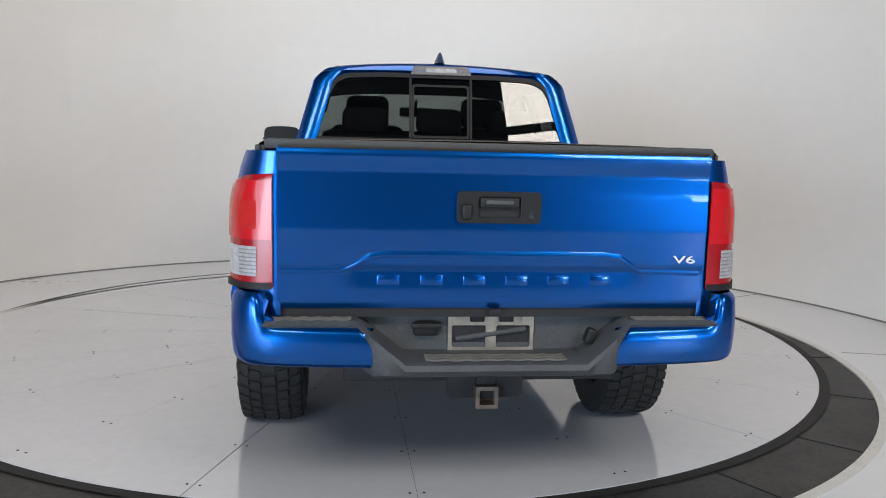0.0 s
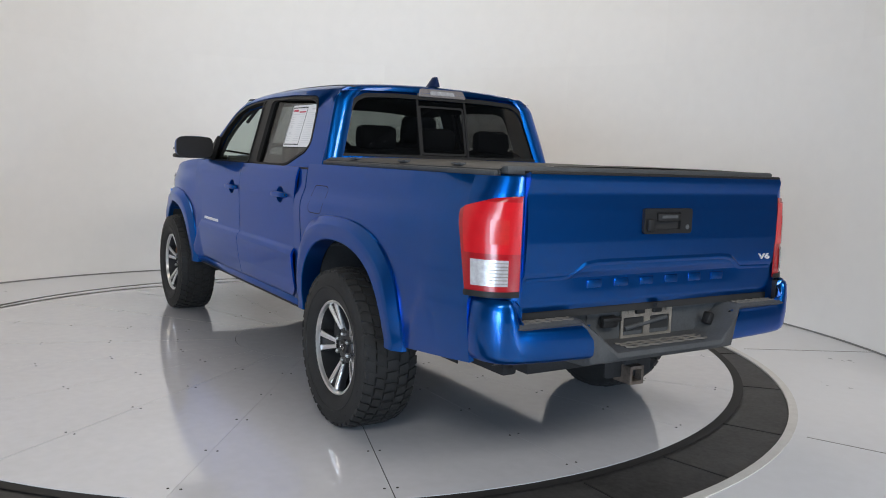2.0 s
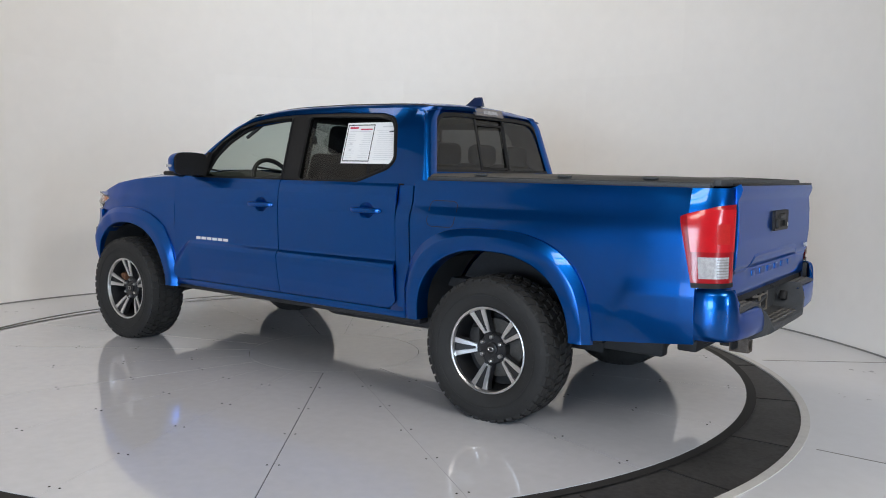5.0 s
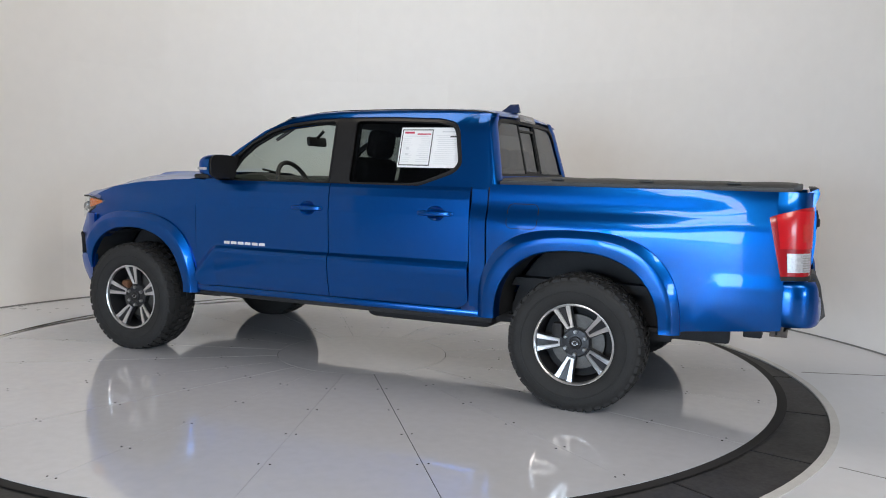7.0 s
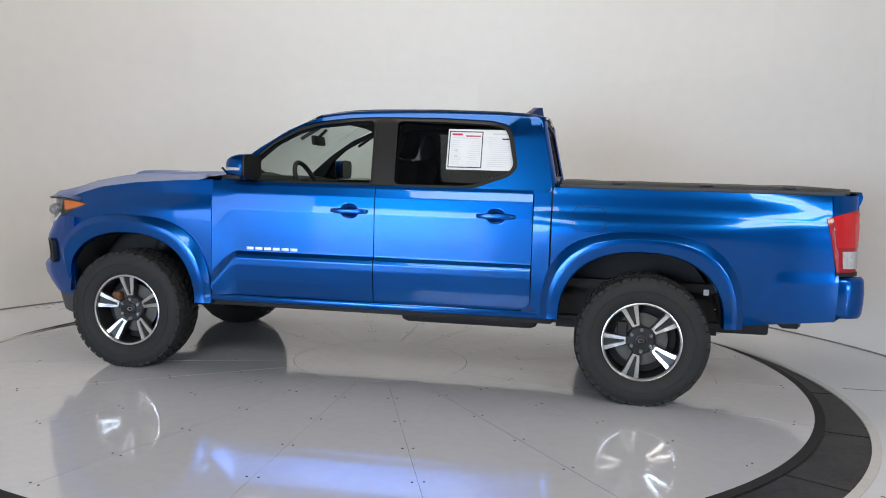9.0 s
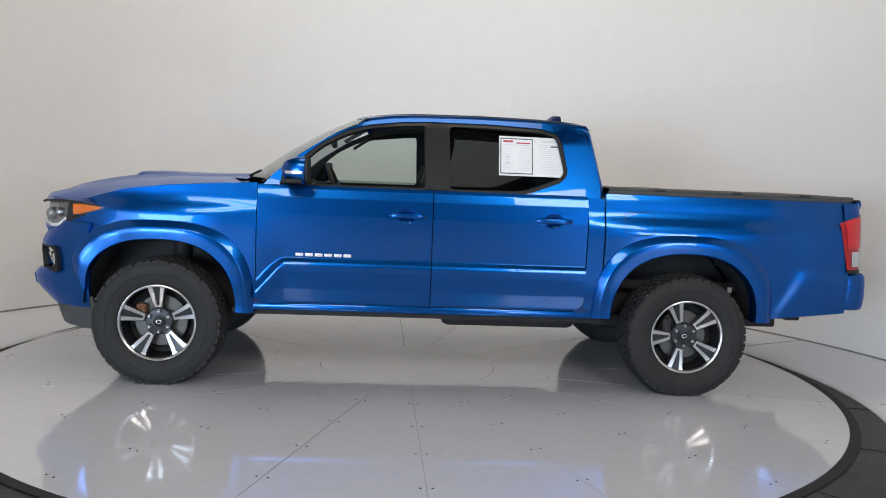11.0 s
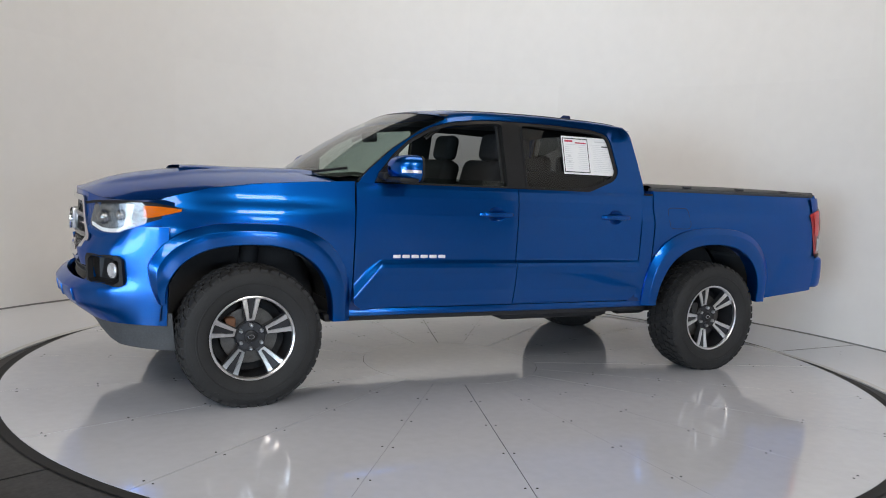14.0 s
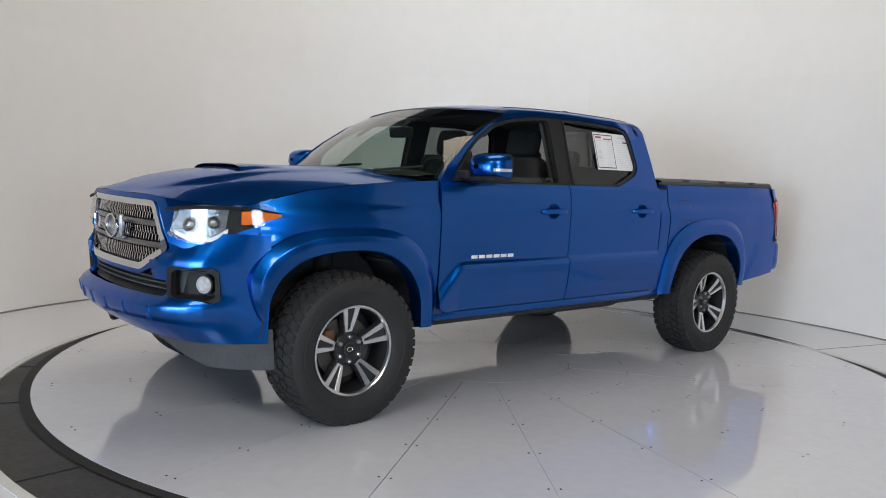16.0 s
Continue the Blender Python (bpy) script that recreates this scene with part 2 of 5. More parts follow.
for a, r0, r1 in ((-69, 2.82, 3.75), (-139, 3.2, 4.9), (112, 3.1, 4.9), (-103, 3.05, 4.2), (168, 3.3, 6.0)):
    c, s, m = math.cos(radians(a)), math.sin(radians(a)), (r0 + r1) / 2
    part("floor_joint", box(m * c, m * s, floor_z + 0.0005, r1 - r0, 0.006, 0.003, m=pose(0, 0, 0, 0, 0, a + (7 if a == -69 else 0))), M_BASEJOINT, apron)

# the curved wall: two rows of sheets with staggered joints, open towards the camera
WC, WR, WH, WJ = (-0.42, 0.02), 3.96, 3.55, 2.29
SHEETS = [(max(-121.0, k), min(121.0, k + 30.0), floor_z, WJ - 0.0001) for k in [14.4 + 30 * i for i in range(-5, 4)]] + [(max(-121.0, k), min(121.0, k + 30.0), WJ + 0.0001, WH) for k in [-0.8 + 30 * i for i in range(-5, 5)]]
for k, (a0, a1, z0, z1) in enumerate(SHEETS):
    if a1 - a0 < 1:
        continue
    r = []
    off = 0.0004 * math.sin(k * 2.1)
    for j in range(13):
        a = radians(a0 + 0.003 + (a1 - a0 - 0.006) * j / 12)
        c, s = math.cos(a), math.sin(a)
        r.append([(WC[0] + (WR + off + e) * c, WC[1] + (WR + off + e) * s, z) for e, z in ((0, z0), (0, (z0 + z1) / 2), (0, z1), (0.06, z1), (0.06, z0), (0, z0))])
    structure(part("wall_panel", grid(r), M_WALL, smooth=20), "smooth white curved studio wall panel", "wall")
r = []
for j in range(60):
    a = radians(-121 + 242 * j / 59)
    c, s = math.cos(a), math.sin(a)
    r.append([(WC[0] + (WR + e) * c, WC[1] + (WR + e) * s, z) for e, z in ((0.062, floor_z), (0.062, WH))])
structure(part("wall_backing", grid(r), M_SEAM, smooth=20), "grey backing behind the studio wall panels", "wall")
r = []
for j in range(80):
    a = radians(-121 + 242 * j / 79)
    c, s = math.cos(a), math.sin(a)
    r.append([(WC[0] + (WR + e) * c, WC[1] + (WR + e) * s, floor_z + z) for e, z in ((-0.005, 0), (-0.005, 0.013), (0, 0.013))])
structure(part("wall_base_joint", grid(r), M_BASEJOINT, smooth=0), "thin grey joint at the foot of the white wall", "trim")

# the hall round it
hx0, hx1, hy, hz = -12.0, 6.0, 8.0, 6.0
for nm, (cx, cy, cz, sx, sy, sz), mt in (("wall_north", ((hx0 + hx1) / 2, hy + 0.1, hz / 2, hx1 - hx0, 0.2, hz), M_HALL), ("wall_south", ((hx0 + hx1) / 2, -hy - 0.1, hz / 2, hx1 - hx0, 0.2, hz), M_HALL),
                                     ("wall_east", (hx1 + 0.1, 0, hz / 2, 0.2, 2 * hy, hz), M_HALL), ("wall_west", (hx0 - 0.1, 0, hz / 2, 0.2, 2 * hy, hz), M_HALL), ("ceiling", ((hx0 + hx1) / 2, 0, hz + 0.1, hx1 - hx0 + 0.4, 2 * hy + 0.4, 0.2), M_CEIL)):
    structure(part(nm, box(cx, cy, cz, sx, sy, sz), mt, smooth=0), "plain painted %s of the hall" % ("ceiling" if nm == "ceiling" else "wall"), nm.split("_")[0])

# ---- the turntable ----
turntable = tagged(new("turntable"), "round light grey glossy turntable with bolted radial plates", "turntable")
PR, HR = 2.76, 0.60
bm = ring("tmp", (0, 0, 0.02), (0, 0, PR - 0.004), -0.006, M_DARKGAP, d=0.02)
bm.name, bm.parent = "deck", turntable
tagged(bm, "dark steel deck under the plates")
bm = bmesh.new()
bmesh.ops.create_circle(bm, cap_ends=True, segments=96, radius=HR - 0.003)
ex = bmesh.ops.extrude_face_region(bm, geom=bm.faces[:])
bmesh.ops.translate(bm, vec=(0, 0, -0.006), verts=[v for v in ex["geom"] if isinstance(v, bmesh.types.BMVert)])
part("hub_plate", bm, M_PLATE, turntable, "round grey centre plate", smooth=30)
SEAMS = [18 * k + 0.6 for k in range(20)]
TIGHT = (1, 2, 4, 7, 9, 12, 14, 15, 18)
for k, a in enumerate(SEAMS):
    g0 = 0.0022 if k in TIGHT else 0.0008
    g1 = 0.0022 if (k + 1) % 20 in TIGHT else 0.0008
    r = []
    for j in range(9):
        row = []
        for rad in (HR, PR):
            t0, t1 = radians(a) + g0 / rad, radians(a + 18) - g1 / rad
            b = t0 + (t1 - t0) * j / 8
            row.append((rad * math.cos(b), rad * math.sin(b), 0.0))
        r.append(row)
    bm = grid(r)
    bmesh.ops.recalc_face_normals(bm, faces=bm.faces)
    for f in bm.faces:
        if f.normal.z < 0:
            f.normal_flip()
    bmesh.ops.solidify(bm, geom=bm.faces[:], thickness=0.006)
    part("plate", bm, M_PLATE, turntable, smooth=30)
bm = bmesh.new()
bmesh.ops.create_cone(bm, cap_ends=True, segments=8, radius1=0.006, radius2=0.004, depth=0.002)
rivet = part("bolt", bm, M_DARKGAP, turntable, "small dark bolt head", smooth=0)
rivet_mesh, first = rivet.data, True
for a in SEAMS:
    for rad in (0.98, 1.41, 1.83, 2.25, 2.66):
        for sgn in (-1, 1):
            b = radians(a) + sgn * 0.026 / rad
            ob = rivet if first else new("bolt", rivet_mesh)
            first = False
            ob.parent, ob.location = turntable, (rad * math.cos(b), rad * math.sin(b), 0.001)

# ---- the truck: x forward, y to its left, z up from the deck ----
truck = tagged(new("pickup_truck"), "bright blue metallic four-door pickup truck with black tonneau cover", "truck")
WB = 1.618  # half the wheelbase

Z_DOOR = (0.46, 0.52, 0.60, 0.70, 0.742, 0.765, 0.785, 0.90, 1.05, 1.15, 1.20, 1.235, 1.30)
Y_DOOR = (0.850, 0.876, 0.894, 0.908, 0.911, 0.904, 0.887, 0.892, 0.896, 0.888, 0.877, 0.862, 0.835)
Z_PLAIN = (0.45, 0.55, 0.65, 0.78, 0.90, 1.00, 1.06, 1.12, 1.18, 1.23, 1.28)
Y_PLAIN = (0.850, 0.868, 0.880, 0.888, 0.892, 0.893, 0.890, 0.872, 0.866, 0.860, 0.835)
X_TAPER = (-2.80, -2.66, -2.45, -2.1, 1.1, 1.5, 1.75, 1.95, 2.08, 2.2, 2.35)
Y_TAPER = (-0.040, -0.018, -0.004, 0.0, 0.0, -0.008, -0.030, -0.066, -0.098, -0.135, -0.20)


def smooth_lerp(x, xs, ys, w):
    return sum(lerp(x + d * w, xs, ys) for d in (-1, -0.5, 0, 0.5, 1)) / 5


def side(x, z, door=False):
    """Half the truck's width at a place of its flank."""
    if door and x > 0.88:  # the crease sweeps down at the door's front
        y = smooth_lerp(z + 1.2 * (x - 0.88) ** 2 / (x - 0.84) * min(1, max(0, (1.02 - z) / 0.2)), Z_DOOR, Y_DOOR, 0.003 + 0.25 * min(0.10, x - 0.88))
    else:
        y = smooth_lerp(z, Z_DOOR, Y_DOOR, 0.003) if door else smooth_lerp(z, Z_PLAIN, Y_PLAIN, 0.012)
    y += smooth_lerp(x, X_TAPER, Y_TAPER, 0.05)
    if not door:  # the swell over each wheel
        s = lerp(z, (0.80, 0.96, 1.015, 1.04, 1.085, 1.12), (0.3, 0.9, 1.0, 0.85, 0.25, 0.0))
        y += 0.021 * s * (math.exp(-((x - RCX) / 0.60) ** 4) + 0.8 * math.exp(-((x - FCX) / 0.42) ** 4))
    if not door and x > 1.85 and z < 0.96:  # the fender runs flush into the bumper
        y += 0.024 * min(1, (x - 1.85) / 0.15) * min(1, (0.96 - z) / 0.06)
    if not door and x < -2.2 and z > 1.09:  # the top of the bed leans in towards its rear corner
        y -= 0.030 * ((z - 1.09) / 0.16) ** 1.4 * min(1, (-2.2 - x) / 0.4)
    if not door and -2.7 < x < -2.18 and z < 0.80:  # the lower swell behind the rear wheel
        y += 0.009 * min(1, (0.80 - z) / 0.025) * min(1, max(0, (-2.20 - x) - (z - 0.55) * 0.55) / 0.05)
    return y


def arch(x, cx, half, z0, top, p=3.2):
    """Height of a wheel opening's edge at x."""
    u = abs(x - cx) / half
    return z0 if u >= 1 else z0 + (top - z0) * (1 - u ** p) ** (1 / 2.1)


def scoop(x, z, at):
    """Depth of the finger scoop behind a door handle."""
    q = ((x - at[0]) / 0.056) ** 2 + ((z - at[1]) / 0.045) ** 2
    return 0.024 * (1 - q) ** 0.7 if q < 1 else 0.0


def flank(name, sgn, xs, lo, hi, door=False, nz=26, parent=None, label="", mat=None, d=0.022, dent=None):
    """One panel of the flank between the curves lo(x) and hi(x)."""
    xs = list(xs)
    los, his = [lo(x) for x in xs], [hi(x) for x in xs]
    levels = span(min(los), max(his), nz)
    rows = []
    for x, a, b in zip(xs, los, his):
        rows.append([(x, sgn * (side(x, min(max(z, a), b), door) - (scoop(x, z, dent) if dent else 0)), min(max(z, a), b)) for z in levels])
    bm = grid(rows)
    bmesh.ops.recalc_face_normals(bm, faces=bm.faces)
    for f in bm.faces:
        if f.normal.y * sgn < 0:
            f.normal_flip()
    bmesh.ops.solidify(bm, geom=bm.faces[:], thickness=d)
    return part(name, bm, mat or M_BLUE, parent or truck, label, smooth=32)


def span(a, b, n):
    return [a + (b - a) * k / n for k in range(n + 1)]


FCX, FHALF, FTOP = 1.615, 0.50, 0.925
RCX, RHALF, RTOP = -1.60, 0.52, 0.95


def fender_hi(x):
    return lerp(x, (1.05, 1.3, 1.6, 1.85, 2.0, 2.10), (1.228, 1.215, 1.192, 1.158, 1.118, 1.085))


def front_fender(sgn):
    flank("front_fender", sgn, span(1.056, 2.075, 52), lambda x: max(arch(x, FCX, FHALF, 0.47, FTOP), lerp(x, (1.95, 2.02, 2.075), (0, 0.52, 0.60))), fender_hi)


def door(sgn, x0, x1, name):
    def lo(x):
        z = 0.505
        if x > 0.9:
            z += 0.035 * max(0, (x - 0.985) / 0.065) ** 2
        if x < -0.85:
            z += 0.045 * max(0, (-0.885 - x) / 0.075) ** 2
        return z
    # the scooped pull and its bar
    hx = x0 + 0.155 if name == "front_door" else x0 + 0.215
    y = side(hx, 1.065, True)
    xs = sorted(set(span(x0, x1, 36) + span(hx - 0.062, hx + 0.062, 24) + (span(0.88, x1, 26) if x1 > 1 else [])))
    d = flank(name, sgn, xs, lo, lambda x: 1.222, door=True, nz=150, dent=(hx, 1.062), d=0.012)
    rows = []
    for k in range(15):
        u = -1 + 2 * k / 14
        h = 0.0165 - 0.004 * abs(u) ** 3
        o = 0.018 + 0.020 * (1 - u ** 4)
        if abs(u) == 1:
            h, o = 0.009, 0.012
        rows.append([(hx + 0.118 * u, sgn * (y + o * c - 0.006), 1.062 + h * s) for c, s in ((0.55, -1), (0.92, -0.75), (1, 0), (0.92, 0.75), (0.55, 1), (0.35, 0))])
    part("handle", grid(rows, closed=True), M_BLUE, d, "blue pull handle")
    part("lock_pad", lathe_at((0.0005, 0.006), hx - 0.106, sgn * (y + 0.012), 1.062, sgn), M_BLACKTRIM, d)
    return d


def lathe_at(radii, x, y, z, sgn, depth=0.004):
    bm = lathe([(0.0004, depth), (radii[1], depth), (radii[1] * 1.1, 0)], 16)
    bmesh.ops.transform(bm, matrix=Matrix.Translation((x, y, z)) @ Matrix.Diagonal((1, sgn, 1, 1)), verts=bm.verts)
    return bm


def flare(sgn, cx, half_in, top_in, half_out, top_out, zf, zb, name):
    """The painted arch moulding: a band round the wheel opening, rolled in at its inner edge."""
    rows = []
    n = 60
    for k in range(n + 1):
        a = math.pi * k / n
        ca, sa = math.cos(a), math.sin(a)
        def sup(half, top, p):
            r = (abs(ca) ** p + abs(sa) ** p) ** (-1 / p)
            z0 = zf if ca > 0 else zb
            return cx + half * ca * r, z0 + (top - z0) * sa * r
        xi, zi = sup(half_in, top_in, 2.35)
        xo, zo = sup(half_out, top_out, 2.75)
        tip = min(1.0, 0.25 + a / 0.6) if name == "front_flare" else 1.0  # it runs out to a point at the bumper
        xo, zo = xi + (xo - xi) * tip, zi + (zo - zi) * tip
        row = []
        for u, o in ((0.0, -0.10), (0.0, -0.012), (0.015, -0.004), (0.05, 0.0), (0.35, 0.001), (0.62, 0.0), (0.67, -0.003), (0.97, -0.030)):
            x, z = xi + (xo - xi) * u, zi + (zo - zi) * u
            row.append((x, sgn * (max(side(x, max(z, 0.5)), 0.835) + 0.040 * (0.3 + 0.7 * tip) + o), z))
        x, z = xo, zo
        row.append((x, sgn * (side(x, max(z, 0.46)) - 0.006), z))
        rows.append(row)
    bm = grid(rows)
    for v in bm.verts:
        if abs(v.co.y) > 0.950:
            v.co.y = math.copysign(0.950, v.co.y)
    part(name, bm, M_BLUE, truck, "blue painted wheel-arch moulding", smooth=28)


M_FIN = material("dark_blue_fin", (0.003, 0.02, 0.09), 0.4, metal=0.4, spread=0.05, scale=30, coat=0.6)
# the body blue with shade put into its colour, for the jambs
M_SHADEBLUE = material("shaded_blue_paint", (0.002, 0.040, 0.18), 0.4, metal=0.6, spread=0.05, scale=30, coat=0.6)


def side_panels(sgn):
    front_fender(sgn)
    door(sgn, -0.003, 1.050, "front_door")
    door(sgn, -0.962, -0.009, "rear_door")
    flank("cab_corner", sgn, span(-1.067, -0.968, 6), lambda x: 0.50, lambda x: 1.212, nz=30)
    bed = flank("bed_side", sgn, span(-2.668, -1.077, 70), lambda x: max(arch(x, RCX, RHALF, 0.47, RTOP), lerp(x, (-2.668, -2.2, -2.12), (0.540, 0.495, 0.47))), lambda x: 1.243)
    part("sill", box(0.03, sgn * 0.838, 0.480, 2.20, 0.06, 0.046, 0.014), M_BLUE, truck, "blue sill under the doors")
    for x in (1.04, -0.96):
        part("door_jamb", box(x, sgn * 0.835, 0.60, 0.10, 0.06, 0.24, 0.01), M_SHADEBLUE, truck, "blue door jamb with shade put into its colour")
    part("rocker", box(0.05, sgn * 0.785, 0.447, 2.30, 0.09, 0.045, 0.015), M_UNDER, truck, "black sill underside")
    # a near-black block gives the slit behind the cab its shade
    part("cab_gap_shade", box(-1.075, sgn * 0.80, 0.85, 0.02, 0.10, 0.75), M_UNDER, truck, "dark block as the shade between cab and bed")
    flare(sgn, FCX, 0.445, 0.868, 0.555, 0.985, 0.55, 0.44, "front_flare")
    flare(sgn, RCX, 0.465, 0.888, 0.578, 1.005, 0.47, 0.47, "rear_flare")
    return bed


def y_glass(z):
    return 0.805 - 0.29 * (z - 1.22)


def cab_y(x, z, o=0.0):
    """Half width of the cab above the belt: it leans in, more so under the roof, and narrows to the rear."""
    return y_glass(z) + o - max(0, z - 1.61) * 0.75 - max(0, -x) * 0.045


CAB = [(1.045, 1.195), (0.97, 1.285), (0.80, 1.425), (0.60, 1.555), (0.42, 1.632), (0.25, 1.658), (0.05, 1.667), (-0.3, 1.671), (-0.7, 1.669), (-0.88, 1.664), (-0.955, 1.657), (-0.985, 1.645),
       (-0.994, 1.60), (-1.016, 1.50), (-1.038, 1.40), (-1.058, 1.27), (-1.058, 1.195)]
WIN_ALL = [(0.86, 1.212), (0.915, 1.262), (0.80, 1.395), (0.69, 1.487), (0.54, 1.570), (0.40, 1.612), (0.2, 1.638), (0.02, 1.647), (-0.35, 1.649), (-0.68, 1.637), (-0.785, 1.612), (-0.815, 1.56), (-0.855, 1.355), (-0.81, 1.30), (-0.60, 1.222), (-0.5, 1.212)]
WIN_F = [(0.88, 1.226), (0.80, 1.375), (0.69, 1.472), (0.54, 1.553), (0.40, 1.595), (0.2, 1.621), (0.045, 1.629), (0.035, 1.226)]
WIN_R = [(-0.092, 1.629), (-0.35, 1.631), (-0.67, 1.619), (-0.765, 1.597), (-0.795, 1.55), (-0.835, 1.362), (-0.80, 1.316), (-0.60, 1.238), (-0.52, 1.226), (-0.100, 1.226)]


def inset(loop, d):
    c = sum((Vector(p) for p in loop), Vector((0, 0))) / len(loop)
    out = []
    n = len(loop)
    for i in range(n):
        p, a, b = Vector(loop[i]), Vector(loop[i - 1]), Vector(loop[(i + 1) % n])
        t = ((p - a).normalized() + (b - p).normalized()).normalized()
        nrm = Vector((-t.y, t.x))
        if nrm.dot(c - p) < 0:
            nrm = -nrm
        out.append(tuple(p + nrm * d))
    return out


def greenhouse(sgn):
    """One side of the cab above the belt: painted frame, black pillar and seals, panes."""
    lay = lambda o: (lambda a, b: (a, sgn * cab_y(a, b, o), b))
    part("cab_side", flat([rounded(CAB, 0.03, 2), rounded(WIN_ALL, 0.03, 3)], lay(0.026), 0.05, (0, sgn, 0)), M_BLUE, truck, smooth=30)
    wf, wr = rounded(WIN_F, 0.025, 3), rounded(WIN_R, 0.03, 3)
    part("window_surround", flat([rounded(inset(WIN_ALL, -0.004), 0.03, 3), wf, wr], lay(0.017), 0.03, (0, sgn, 0)), M_BLACKTRIM, truck, "black window seal and centre pillar", smooth=30)
    for loop, nm, mt in ((WIN_F, "front_window", M_GLASS), (WIN_R, "rear_window", M_TINT)):
        if nm == "front_window" and sgn > 0:
            loop = WIN_F[:1] + [(0.855, 1.256), (0.05, 1.256)] + WIN_F[-1:]  # wound down
        part(nm, flat([rounded(inset(loop, -0.008), 0.03, 3)], lay(0.0)), mt, truck, "clear side glass" if mt is M_GLASS else "dark tinted side glass", smooth=0)
        loop = WIN_F if nm == "front_window" else WIN_R
        part("window_lip", flat([rounded(inset(loop, -0.006), 0.03, 3), rounded(inset(loop, 0.008), 0.03, 3)], lay(0.024), 0.006, (0, sgn, 0)), M_BLACKTRIM, truck, "thin black window lip", smooth=30)
    part("pillar_lining", flat([rounded(inset(CAB, 0.006), 0.03, 2), rounded(inset(WIN_F, 0.012), 0.03, 3), rounded(inset(WIN_R, 0.012), 0.03, 3)], lay(-0.032), 0.018, (0, sgn, 0)), M_DASH, truck, "black inner pillar lining", smooth=30)


ROOF_V = (0.0, 0.35, 0.60, 0.75, 0.85, 0.92, 0.97, 1.0)
ROOF_D = (0.0, 0.006, 0.016, 0.025, 0.034, 0.045, 0.058, 0.074)


def roof():
    xs = (0.44, 0.40, 0.34, 0.25, 0.1, -0.1, -0.3, -0.5, -0.7, -0.85, -0.93, -0.985, -1.01)
    def crown(x):
        """Height of the roof's middle, and height and half width of its edge."""
        zc = lerp(x, (-1.01, -0.985, -0.93, -0.85, -0.7, -0.3, 0.1, 0.25, 0.34, 0.40, 0.44), (1.668, 1.695, 1.713, 1.722, 1.731, 1.737, 1.728, 1.717, 1.704, 1.691, 1.676))
        ze = lerp(x, [p[0] for p in CAB[3:12]][::-1], [p[1] for p in CAB[3:12]][::-1]) - 0.004
        return zc, ze, cab_y(x, ze, 0.026)
    def on_roof(x, y):
        zc, ze, ye = crown(x)
        return zc + (ze - zc) * lerp(abs(y) / ye, ROOF_V, ROOF_D) / 0.074
    rows = []
    for x in xs:
        zc, ze, ye = crown(x)
        row = []
        for s in (-1, 1):
            vs = ROOF_V[::-1] if s < 0 else ROOF_V[1:]
            for v in vs:
                d = lerp(v, ROOF_V, ROOF_D) / 0.074
                row.append((x + max(0.0, x - 0.15) / 0.29 * 0.07 * (1 - v * v), s * v * ye, zc + (ze - zc) * d))
        rows.append(row)
    bm = grid(rows)
    part("roof", bm, M_BLUE, truck, smooth=40)
    for s in (-1, 1):
        part("roof_strip", grid([[(x, s * (0.555 + w), on_roof(x, 0.555 + w) + h) for w, h in ((-0.013, -0.001), (-0.01, 0.003), (0.01, 0.003), (0.013, -0.001))] for x in span(-0.985, 0.36, 20)]), M_BLACKTRIM, truck, "black roof ditch moulding")
    # shark-fin aerial
    rows = []
    for k in range(9):
        t = k / 8
        h, w = (0.058 * t ** 1.1), 0.026 * (1 - t) ** 0.7 + 0.004
        x0, x1 = -0.80 - 0.085 * t, -0.955 + 0.012 * t
        rows.append([(x0 + (x1 - x0) * a, w * b, 1.716 + h) for a, b in ((0, 0), (0.3, 0.8), (0.75, 1), (1, 0.5), (1, -0.5), (0.75, -1), (0.3, -0.8))])
    part("roof_aerial", grid(rows, closed=True), M_FIN, truck, "dark blue shark-fin roof aerial")


def back_x(z):
    return -0.985 - (1.64 - z) * 0.22


